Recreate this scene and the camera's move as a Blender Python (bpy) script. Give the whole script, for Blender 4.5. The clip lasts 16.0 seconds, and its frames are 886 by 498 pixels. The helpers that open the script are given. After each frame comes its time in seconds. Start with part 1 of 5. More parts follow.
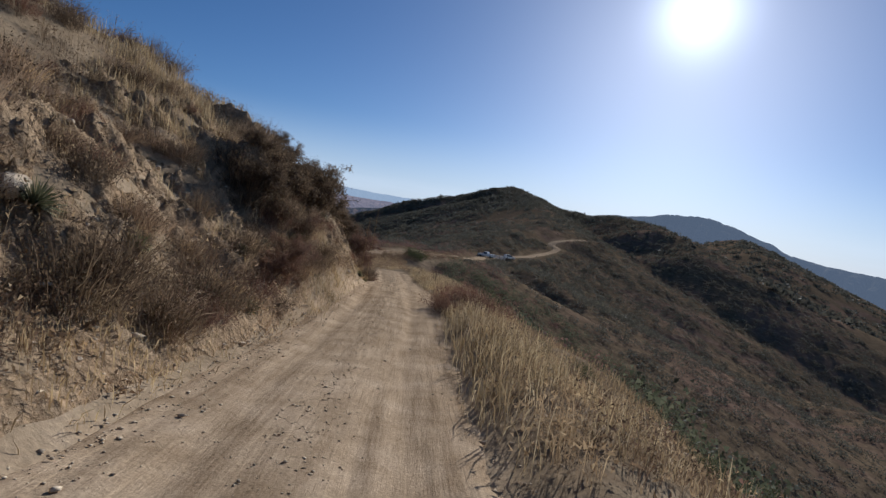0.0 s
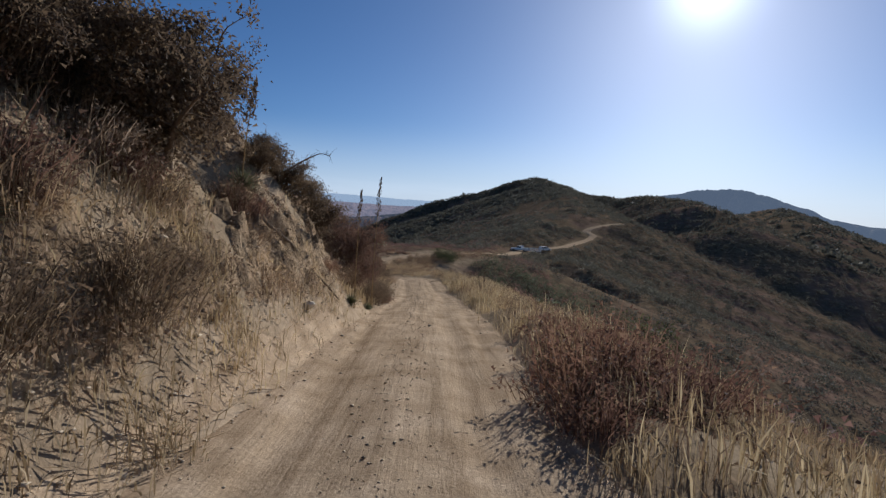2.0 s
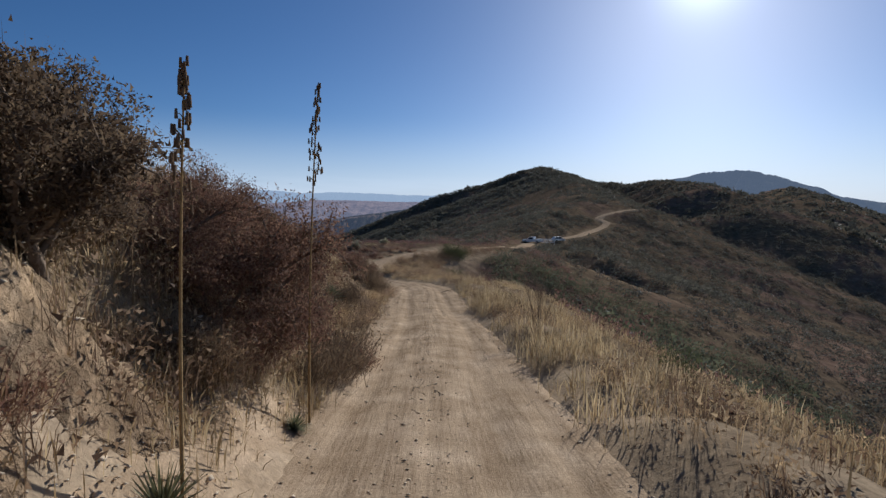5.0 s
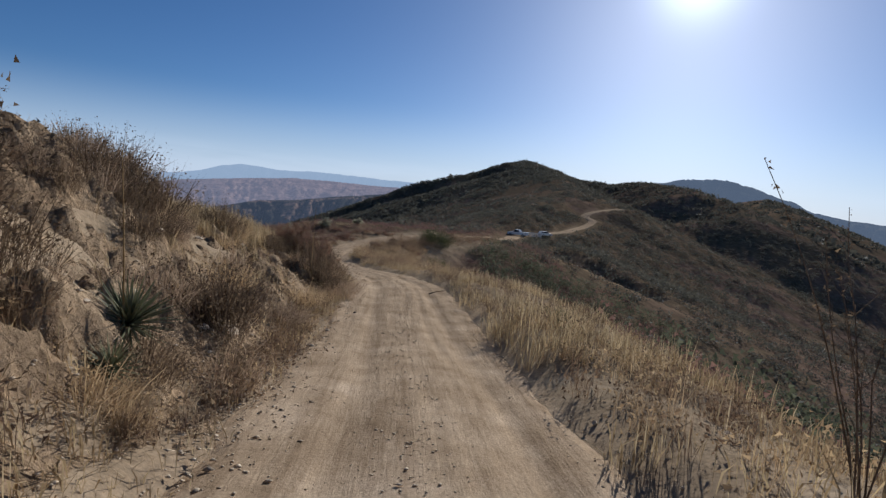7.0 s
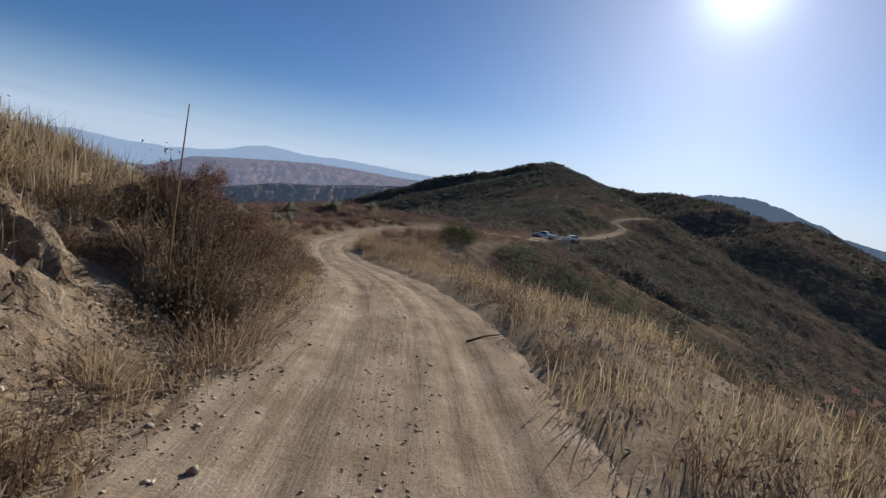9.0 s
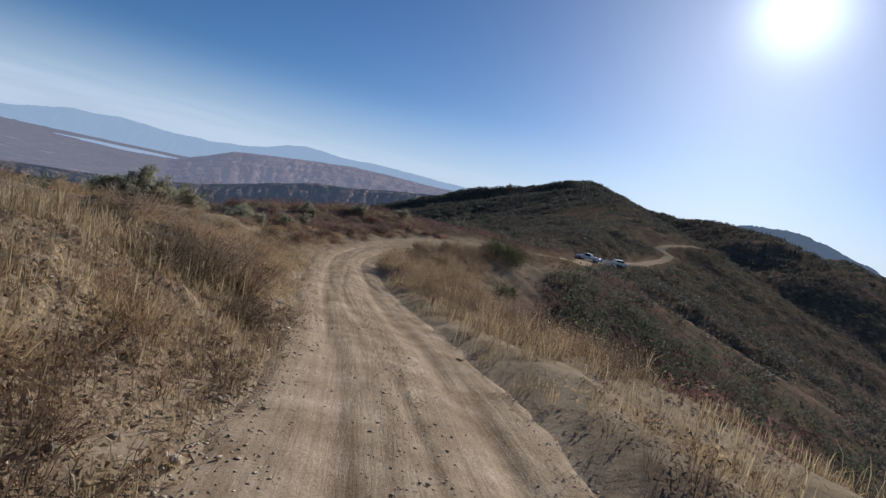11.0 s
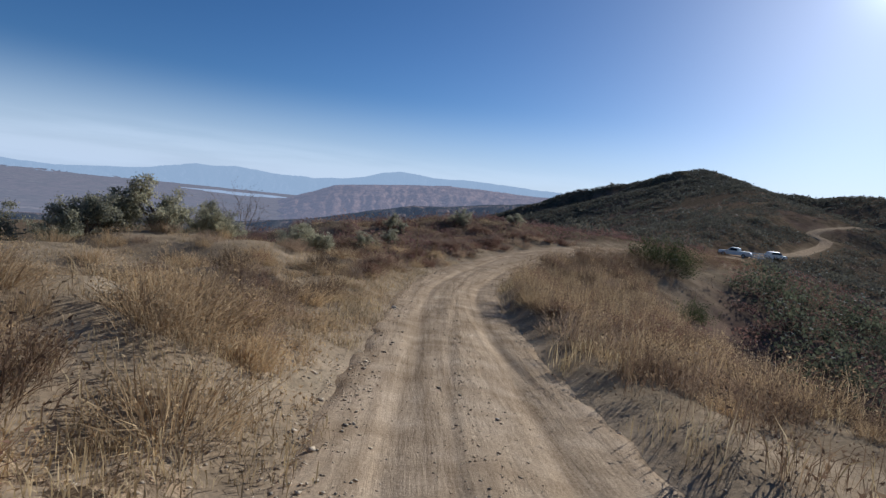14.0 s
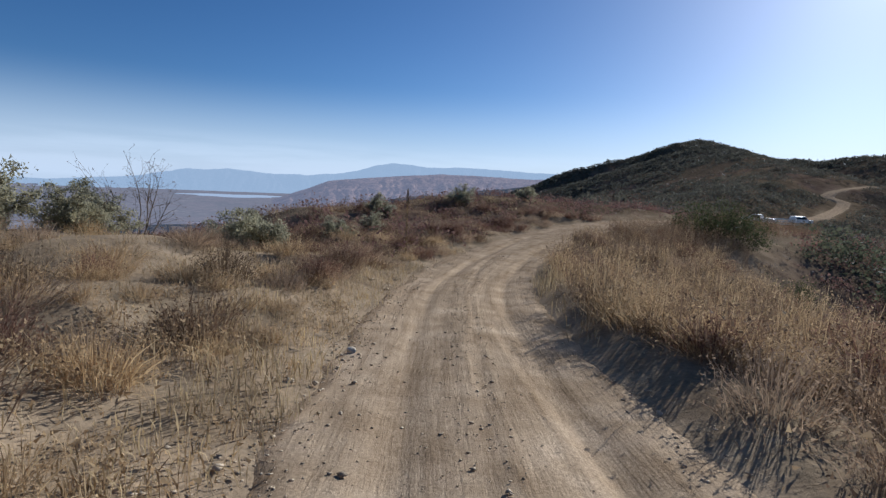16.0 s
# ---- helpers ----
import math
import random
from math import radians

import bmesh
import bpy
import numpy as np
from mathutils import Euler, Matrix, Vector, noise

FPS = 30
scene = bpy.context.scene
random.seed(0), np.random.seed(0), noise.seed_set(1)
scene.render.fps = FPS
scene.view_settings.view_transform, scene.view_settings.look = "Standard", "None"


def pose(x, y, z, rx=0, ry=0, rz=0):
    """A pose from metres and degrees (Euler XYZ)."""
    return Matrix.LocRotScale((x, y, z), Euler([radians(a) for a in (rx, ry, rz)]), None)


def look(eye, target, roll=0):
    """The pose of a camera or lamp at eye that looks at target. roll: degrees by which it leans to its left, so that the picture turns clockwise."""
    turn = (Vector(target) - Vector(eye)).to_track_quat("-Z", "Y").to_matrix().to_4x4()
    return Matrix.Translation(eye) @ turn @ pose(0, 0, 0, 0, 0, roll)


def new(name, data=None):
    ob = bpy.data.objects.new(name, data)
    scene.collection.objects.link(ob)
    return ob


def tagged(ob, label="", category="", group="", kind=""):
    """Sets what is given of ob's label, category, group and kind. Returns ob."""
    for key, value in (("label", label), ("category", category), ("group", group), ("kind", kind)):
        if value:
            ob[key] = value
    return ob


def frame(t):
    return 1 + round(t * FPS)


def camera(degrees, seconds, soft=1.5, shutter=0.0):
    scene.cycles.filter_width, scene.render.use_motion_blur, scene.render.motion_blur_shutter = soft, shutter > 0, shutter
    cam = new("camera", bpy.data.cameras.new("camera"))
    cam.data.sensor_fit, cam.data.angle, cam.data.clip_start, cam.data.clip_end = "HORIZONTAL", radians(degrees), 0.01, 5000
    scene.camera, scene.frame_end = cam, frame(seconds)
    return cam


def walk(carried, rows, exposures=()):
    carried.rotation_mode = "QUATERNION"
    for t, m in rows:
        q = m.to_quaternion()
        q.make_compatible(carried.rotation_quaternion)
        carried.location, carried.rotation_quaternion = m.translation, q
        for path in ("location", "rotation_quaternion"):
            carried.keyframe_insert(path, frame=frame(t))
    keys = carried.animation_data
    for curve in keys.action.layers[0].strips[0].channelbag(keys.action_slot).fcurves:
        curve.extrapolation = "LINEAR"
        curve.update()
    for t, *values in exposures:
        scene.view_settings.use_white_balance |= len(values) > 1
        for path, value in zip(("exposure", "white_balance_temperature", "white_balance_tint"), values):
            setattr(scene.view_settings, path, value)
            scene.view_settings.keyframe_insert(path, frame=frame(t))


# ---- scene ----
# The camera rides down a narrow dirt road on a mountain flank.
DRIVE = [
    # seconds, x, y, z, yaw, pitch, roll
    (0.0, 0.00, 0.00, -0.00, -0.95, -3.52, 8.81),
    (0.5, -0.10, 2.87, -0.26, -0.18, -4.94, 8.67),
    (1.0, -0.28, 5.68, -0.52, 0.61, -4.88, 7.00),
    (1.5, -0.48, 8.18, -0.76, 1.34, -5.21, 7.80),
    (2.0, -0.57, 10.26, -0.92, 1.95, -3.78, 3.04),
    (2.5, -0.68, 11.99, -1.00, 3.15, -3.12, -0.46),
    (3.0, -0.75, 13.31, -1.03, 3.20, -0.98, -4.51),
    (3.5, -0.94, 14.38, -1.02, 3.68, 1.33, -0.27),
    (4.0, -0.97, 15.49, -1.07, 3.43, 0.71, -0.45),
    (4.2, -0.94, 15.95, -1.09, 3.09, -1.09, -2.78),
    (4.5, -0.99, 16.76, -1.12, 2.90, -2.60, -1.50),
    (5.0, -1.21, 18.43, -1.27, 2.60, -4.40, 0.50),
    (5.5, -1.49, 20.39, -1.49, 1.80, -5.30, 2.50),
    (6.0, -1.76, 22.56, -1.75, 0.70, -5.70, 4.40),
    (6.3, -1.86, 23.93, -1.91, 0.09, -5.65, 5.42),
    (6.5, -1.90, 24.87, -2.02, 0.02, -5.69, 5.02),
    (7.0, -2.01, 27.07, -2.26, 0.13, -5.49, 4.68),
    (7.5, -2.15, 29.18, -2.51, 0.41, -6.44, 8.08),
    (8.0, -2.21, 31.52, -2.73, 0.58, -6.66, 5.45),
    (8.5, -2.41, 33.69, -3.00, 1.22, -6.18, 8.81),
    (9.0, -2.62, 35.82, -3.23, 1.90, -6.11, 9.09),
    (9.2, -2.73, 36.72, -3.30, 2.12, -5.56, 9.27),
    (9.5, -2.91, 38.05, -3.39, 2.50, -5.40, 9.30),
    (10.0, -3.30, 40.20, -3.47, 3.20, -5.30, 9.90),
    (10.5, -3.73, 42.29, -3.54, 4.00, -5.40, 11.20),
    (11.0, -4.18, 44.33, -3.61, 5.10, -5.60, 13.00),
    (11.3, -4.41, 45.55, -3.70, 5.95, -5.71, 14.10),
    (11.5, -4.58, 46.36, -3.76, 6.73, -5.82, 13.86),
    (12.0, -5.06, 48.34, -4.02, 9.00, -6.38, 13.96),
    (12.5, -5.61, 50.17, -4.28, 11.30, -6.77, 14.65),
    (13.0, -6.19, 51.89, -4.53, 13.07, -6.86, 15.62),
    (13.5, -6.70, 53.60, -4.67, 14.88, -5.80, 10.17),
    (14.0, -7.17, 55.14, -4.87, 15.87, -5.94, 6.43),
    (14.5, -7.73, 56.62, -5.07, 16.66, -7.04, 9.62),
    (15.0, -8.17, 58.19, -5.32, 15.92, -7.90, 8.22),
    (15.5, -8.64, 59.95, -5.56, 15.62, -7.26, 6.22),
    (16.0, -9.10, 61.74, -5.78, 15.63, -7.11, 2.68),
]


def riding(x, y, z, yaw, pitch, roll):
    a, b = radians(yaw), radians(pitch)
    ahead = (x - math.sin(a) * math.cos(b), y + math.cos(a) * math.cos(b), z + math.sin(b))
    return look((x, y, z), ahead, roll)


cam = camera(79.04, 16.0, 1.4)
walk(cam, [(row[0], riding(*row[1:])) for row in DRIVE], [(0.0, 0.15, 5550, 10), (9.0, 0.15, 5550, 10), (13.0, 0.17, 5380, 9), (16.0, 0.33, 5380, 9)])

# ---- light ----
SUN_AZ, SUN_EL = 22.5, 22.0
world = bpy.data.worlds.new("sky")
scene.world = world
world.use_nodes = True
sky = world.node_tree.nodes.new("ShaderNodeTexSky")
sky.sky_type = "NISHITA"
sky.sun_disc = False
sky.sun_elevation = radians(SUN_EL)
sky.sun_rotation = radians(SUN_AZ)
sky.altitude = 900
sky.air_density, sky.dust_density, sky.ozone_density = 0.8, 0.85, 3.4
back = world.node_tree.nodes["Background"]
rich = world.node_tree.nodes.new("ShaderNodeHueSaturation")
rich.inputs["Saturation"].default_value = 1.12
world.node_tree.links.new(sky.outputs[0], rich.inputs["Color"])
# pale haze low over the horizon
where = world.node_tree.nodes.new("ShaderNodeTexCoord")
split = world.node_tree.nodes.new("ShaderNodeSeparateXYZ")
low = world.node_tree.nodes.new("ShaderNodeMapRange")
low.interpolation_type = "SMOOTHSTEP"
low.inputs["From Min"].default_value, low.inputs["From Max"].default_value = -0.02, 0.17
low.inputs["To Min"].default_value, low.inputs["To Max"].default_value = 0.82, 0.0
haze = world.node_tree.nodes.new("ShaderNodeMix")
haze.data_type = "RGBA"
haze.inputs[7].default_value = (9.5, 10.3, 11.3, 1)
world.node_tree.links.new(where.outputs["Generated"], split.inputs[0])
world.node_tree.links.new(split.outputs["Z"], low.inputs["Value"])
world.node_tree.links.new(low.outputs[0], haze.inputs[0])
world.node_tree.links.new(rich.outputs[0], haze.inputs[6])
# thin cirrus low in the sky
stretch = world.node_tree.nodes.new("ShaderNodeMapping")
stretch.inputs["Scale"].default_value = (2.2, 2.2, 26.0)
wisp = world.node_tree.nodes.new("ShaderNodeTexNoise")
wisp.inputs["Scale"].default_value, wisp.inputs["Detail"].default_value, wisp.inputs["Roughness"].default_value = 1.3, 6.0, 0.55
thin = world.node_tree.nodes.new("ShaderNodeMapRange")
thin.interpolation_type = "SMOOTHSTEP"
thin.inputs["From Min"].default_value, thin.inputs["From Max"].default_value = 0.36, 0.6
belt = world.node_tree.nodes.new("ShaderNodeMapRange")
belt.interpolation_type = "SMOOTHSTEP"
belt.inputs["From Min"].default_value, belt.inputs["From Max"].default_value = 0.035, 0.075
belt.inputs["To Min"].default_value, belt.inputs["To Max"].default_value = 0.16, 0.0
veil = world.node_tree.nodes.new("ShaderNodeMath")
veil.operation = "MULTIPLY"
cirrus = world.node_tree.nodes.new("ShaderNodeMix")
cirrus.data_type = "RGBA"
cirrus.inputs[7].default_value = (13.5, 14.0, 14.6, 1)
world.node_tree.links.new(where.outputs["Generated"], stretch.inputs["Vector"])
world.node_tree.links.new(stretch.outputs[0], wisp.inputs["Vector"])
world.node_tree.links.new(wisp.outputs["Fac"], thin.inputs["Value"])
world.node_tree.links.new(split.outputs["Z"], belt.inputs["Value"])
world.node_tree.links.new(thin.outputs[0], veil.inputs[0])
world.node_tree.links.new(belt.outputs[0], veil.inputs[1])
world.node_tree.links.new(veil.outputs[0], cirrus.inputs[0])
world.node_tree.links.new(haze.outputs[2], cirrus.inputs[6])
# glow lobes added round the sun: its aureole and the lens glare
toward = (math.sin(radians(SUN_AZ)) * math.cos(radians(SUN_EL)), math.cos(radians(SUN_AZ)) * math.cos(radians(SUN_EL)), math.sin(radians(SUN_EL)))
lit_sky = cirrus.outputs[2]
for tight, amount in ((560.0, 13.0), (50.0, 0.4)):
    aim = world.node_tree.nodes.new("ShaderNodeVectorMath")
    aim.operation = "DOT_PRODUCT"
    aim.inputs[1].default_value = toward
    clip = world.node_tree.nodes.new("ShaderNodeMath")
    clip.operation = "MAXIMUM"
    clip.inputs[1].default_value = 0.0
    lobe = world.node_tree.nodes.new("ShaderNodeMath")
    lobe.operation = "POWER"
    lobe.inputs[1].default_value = tight
    more = world.node_tree.nodes.new("ShaderNodeMix")
    more.data_type, more.blend_type = "RGBA", "ADD"
    more.inputs[7].default_value = (amount, amount * 0.99, amount * 0.96, 1)
    world.node_tree.links.new(where.outputs["Generated"], aim.inputs[0])
    world.node_tree.links.new(aim.outputs["Value"], clip.inputs[0])
    world.node_tree.links.new(clip.outputs[0], lobe.inputs[0])
    world.node_tree.links.new(lobe.outputs[0], more.inputs[0])
    world.node_tree.links.new(lit_sky, more.inputs[6])
    lit_sky = more.outputs[2]
world.node_tree.links.new(lit_sky, back.inputs[0])
back.inputs[1].default_value = 0.056
sun = new("sun", bpy.data.lights.new("sun", "SUN"))
sun.data.energy = 4.5
sun.data.angle = radians(0.55)
sun.data.color = (1.0, 0.93, 0.82)
sun.matrix_world = look((0, 0, 60), (-60 * math.tan(radians(90 - SUN_EL)) * math.sin(radians(SUN_AZ)), -60 * math.tan(radians(90 - SUN_EL)) * math.cos(radians(SUN_AZ)), 0))

# ---- materials ----


class Nodes:
    """A small material builder."""

    def __init__(self, name, rough=0.9):
        self.mat = bpy.data.materials.new(name)
        self.mat.use_nodes = True
        self.tree = self.mat.node_tree
        self.bsdf = self.tree.nodes["Principled BSDF"]
        self.bsdf.inputs["Roughness"].default_value = rough
        self.bsdf.inputs["Specular IOR Level"].default_value = 0.25 if rough < 0.8 else 0.0

    def add(self, kind, **values):
        node = self.tree.nodes.new(kind)
        for key, value in values.items():
            node.inputs[key].default_value = value
        return node

    def link(self, a, b):
        self.tree.links.new(a, b)

    def place(self):
        return self.add("ShaderNodeNewGeometry").outputs["Position"]

    def noise(self, scale, detail=4.0, rough=0.55, vector=None):
        node = self.add("ShaderNodeTexNoise", Scale=scale, Detail=detail, Roughness=rough)
        self.link(vector or self.place(), node.inputs["Vector"])
        return node.outputs["Fac"]

    def ramp(self, fac, stops):
        node = self.add("ShaderNodeValToRGB")
        ramp = node.color_ramp
        while len(ramp.elements) < len(stops):
            ramp.elements.new(0.5)
        for element, (at, colour) in zip(ramp.elements, stops):
            element.position, element.color = at, (*colour, 1) if len(colour) == 3 else colour
        self.link(fac, node.inputs[0])
        return node.outputs[0]

    def mix(self, fac, a, b, mode="MIX"):
        node = self.tree.nodes.new("ShaderNodeMix")
        node.data_type, node.blend_type = "RGBA", mode
        for socket, value in ((node.inputs[0], fac), (node.inputs[6], a), (node.inputs[7], b)):
            if isinstance(value, (int, float)):
                socket.default_value = value
            elif isinstance(value, tuple):
                socket.default_value = (*value, 1)
            else:
                self.link(value, socket)
        return node.outputs[2]

    def bump(self, height, strength, distance):
        node = self.add("ShaderNodeBump", Strength=strength, Distance=distance)
        self.link(height, node.inputs["Height"])
        if self.bsdf.inputs["Normal"].links:
            self.link(self.bsdf.inputs["Normal"].links[0].from_socket, node.inputs["Normal"])
        self.link(node.outputs[0], self.bsdf.inputs["Normal"])

    def colour(self, socket):
        self.link(socket, self.bsdf.inputs["Base Color"])
        return self.mat

    def attribute(self, name):
        node = self.add("ShaderNodeAttribute")
        node.attribute_name = name
        return node.outputs["Fac"]

    def island(self):
        return self.add("ShaderNodeNewGeometry").outputs["Random Per Island"]

    def random(self):
        return self.add("ShaderNodeObjectInfo").outputs["Random"]


def ground_material():
    m = Nodes("dry_earth", 0.95)
    big, mid, fine = m.noise(0.07, 5), m.noise(0.9, 6, 0.65), m.noise(14.0, 6, 0.7)
    soil = m.ramp(mid, [(0.25, (0.25, 0.18, 0.11)), (0.5, (0.37, 0.275, 0.175)), (0.75, (0.48, 0.365, 0.245))])
    litter = m.ramp(mid, [(0.3, (0.18, 0.13, 0.085)), (0.55, (0.31, 0.235, 0.15)), (0.75, (0.44, 0.345, 0.23))])
    scrub = m.ramp(m.noise(0.5, 6, 0.7), [(0.3, (0.095, 0.073, 0.047)), (0.5, (0.16, 0.115, 0.072)), (0.72, (0.27, 0.195, 0.12))])
    dust = m.ramp(m.noise(2.3, 6, 0.6), [(0.3, (0.32, 0.228, 0.14)), (0.5, (0.45, 0.333, 0.215)), (0.7, (0.56, 0.425, 0.29))])
    wild = m.mix(m.ramp(m.noise(0.35, 4), [(0.42, (0, 0, 0)), (0.6, (1, 1, 1))]), litter, soil)
    rusty = m.ramp(m.noise(0.4, 6, 0.7), [(0.3, (0.13, 0.082, 0.06)), (0.55, (0.24, 0.155, 0.11)), (0.75, (0.4, 0.28, 0.2))])
    scrub = m.mix(m.ramp(m.noise(0.022, 5, 0.6), [(0.5, (0, 0, 0)), (0.6, (0.8, 0.8, 0.8))]), scrub, rusty)
    base = m.mix(m.attribute("far"), wild, scrub)
    base = m.mix(m.attribute("cut"), base, soil)
    base = m.mix(m.attribute("road"), base, dust)
    grain = m.ramp(fine, [(0.3, (0.7, 0.7, 0.7)), (0.65, (1.12, 1.1, 1.08))])
    base = m.mix(1.0, base, grain, "MULTIPLY")
    m.bump(fine, 0.6, 0.03)
    m.bump(m.noise(3.0, 5, 0.6), 0.3, 0.05)
    return m.colour(base)


# ---- the lie of the land ----
def lattice(ix, iy, seed):
    h = (ix.astype(np.int64) * 374761393 + iy.astype(np.int64) * 668265263 + seed * 974634721) & 0x7FFFFFFF
    h = ((h ^ (h >> 13)) * 1274126177) & 0x7FFFFFFF
    return ((h ^ (h >> 16)) & 0xFFFF) / 65535.0 * 2 - 1


def value_noise(x, y, seed=0):
    fx, fy = np.floor(x), np.floor(y)
    u, v = x - fx, y - fy
    u, v = u * u * (3 - 2 * u), v * v * (3 - 2 * v)
    ix, iy = fx.astype(np.int64), fy.astype(np.int64)
    a, b = lattice(ix, iy, seed), lattice(ix + 1, iy, seed)
    c, d = lattice(ix, iy + 1, seed), lattice(ix + 1, iy + 1, seed)
    return a + (b - a) * u + (c - a) * v + (a - b - c + d) * u * v


def fbm(x, y, octaves=4, seed=0, gain=0.5):
    total, amp, k = 0.0, 1.0, 1.0
    for n in range(octaves):
        total = total + amp * value_noise(x * k + 17.3 * n, y * k - 9.1 * n, seed + n)
        amp, k = amp * gain, k * 2.03
    return total


def step(a, b, x):
    u = np.clip((x - a) / (b - a), 0, 1)
    return u * u * (3 - 2 * u)


# The road's centre line: x, y, height.
ROAD = [
    (-0.4, -30, 0.9), (-0.5, -12, -0.5), (-0.6, 0, -1.55), (-0.8, 6, -2.1), (-0.9, 10, -2.46), (-1.05, 15, -2.63), (-1.3, 20, -3.0),
    (-1.7, 26, -3.68), (-2.5, 36, -4.78), (-3.3, 44, -5.15), (-5.2, 52, -6.08), (-8.0, 60, -7.1),
    (-10.1, 66.5, -7.75), (-11.8, 73, -8.12), (-12.3, 79, -8.33), (-11.7, 85, -8.22), (-9.3, 92, -7.8), (-5.4, 98, -7.65),
    (0, 106, -7.9), (6, 118, -8.8), (10.5, 134, -9.6), (14.5, 155, -10.2), (22, 165, -9.8), (31, 177, -9.3), (40, 196, -8.5),
    (46, 208, -7.6), (49.5, 216, -6.3), (47, 222, -5.0), (51, 228, -3.7), (58, 236, -2.5), (68, 248, -1.4),
]


def smooth_line(points, spacing, rounds):
    p = np.array(points, float)
    s = np.r_[0, np.cumsum(np.hypot(*np.diff(p[:, :2], axis=0).T))]
    q = np.arange(0, s[-1], spacing)
    line = np.stack([np.interp(q, s, column) for column in p.T], 1)
    for _ in range(rounds):
        line[1:-1] = 0.25 * line[:-2] + 0.5 * line[1:-1] + 0.25 * line[2:]
    return line


LINE = smooth_line(ROAD, 0.5, 30)
HEAD = np.gradient(LINE[:, :2], axis=0)
PACE = np.hypot(HEAD[:, 0], HEAD[:, 1])
HEAD /= PACE[:, None]
FALL = np.gradient(LINE[:, 2]) / PACE


def road_frame(x, y):
    """For places: the distance to the left of the road's centre, the road's height and the y of the nearest stretch."""
    d, z, along = np.full(x.shape, 999.0), np.zeros(x.shape), np.zeros(x.shape)
    near = np.nonzero((x > -120) & (x < 160) & (y > -60) & (y < 330))[0]
    for part_of in np.array_split(near, max(1, len(near) // 4000)):
        dx, dy = x[part_of, None] - LINE[:, 0], y[part_of, None] - LINE[:, 1]
        k = np.argmin(dx * dx + dy * dy, 1)
        row = np.arange(len(k))
        side = HEAD[k, 0] * dy[row, k] - HEAD[k, 1] * dx[row, k]
        ahead = np.clip(HEAD[k, 0] * dx[row, k] + HEAD[k, 1] * dy[row, k], -0.3, 0.3)
        away = np.hypot(dx[row, k], dy[row, k])
        d[part_of] = np.where(away < 12, side, np.sign(side) * away)
        z[part_of], along[part_of] = LINE[k, 2] + FALL[k] * ahead, k * 0.5 + ahead
    return d, z, along


def ridge(x, y, points, slope, blunt):
    """The height of a long ridge: its crest less a slope to both sides."""
    best = np.full(x.shape, -1e4)
    for (ax, ay, az), (bx, by, bz) in zip(points, points[1:]):
        lx, ly = bx - ax, by - ay
        t = np.clip(((x - ax) * lx + (y - ay) * ly) / (lx * lx + ly * ly), 0, 1)
        away = np.hypot(x - ax - t * lx, y - ay - t * ly)
        best = np.maximum(best, az + t * (bz - az) - slope * (np.sqrt(away * away + blunt * blunt) - blunt))
    return best


MAIN = [(-190, 560, -62), (-111, 585, -26), (-68, 592, -6), (-24, 596, 12), (5, 600, 20), (35, 602, 28), (58, 605, 38), (82, 634, 44.5), (105, 616, 37), (118, 562, 26), (131, 549, 24.5), (140, 494, 20), (148, 439, 18), (149, 385, 16), (143, 343, 13)]
SPUR = [(143, 343, 13), (141, 300, 2), (150, 260, -14), (162, 214, -27), (190, 150, -48)]
SADDLE = [(-4, 99, -7.6), (2, 108, -7.9), (9, 122, -8.6), (13, 160, -9.0), (26, 205, -4), (48, 250, 2), (66, 330, 9), (80, 450, 19), (84, 560, 34), (82, 634, 44.5)]
EASTERN = [(300, 420, -40), (420, 700, 10), (620, 1100, 46)]


def far_land(x, y):
    """The hills past the road's own flank."""
    big = fbm(x / 90, y / 90, 5, 3)
    r = np.maximum(ridge(x, y, MAIN, 0.52, 10), ridge(x, y, SPUR, 0.36, 12))
    r = np.maximum(r, ridge(x, y, SADDLE, 0.36, 10))
    r = np.maximum(r, ridge(x, y, EASTERN, 0.4, 20))
    away = np.hypot(x, y - 40)
    floor_z = -38 - 112 * step(120, 1500, away) + 3 * big
    r = np.maximum(r, floor_z) + 2.0 * big * step(25, 120, np.hypot(x + 5, y - 60)) * (1 - 0.6 * step(900, 1600, away))
    gully = np.abs(fbm(x / 38, y / 60, 3, 11))
    return r - 3.0 * np.clip(0.35 - gully, 0, 1) * step(60, 160, np.hypot(x, y - 40))


ALONG_Y = LINE[:, 1]


def table(y, rows):
    ys, vs = zip(*rows)
    return np.interp(y, ys, vs)


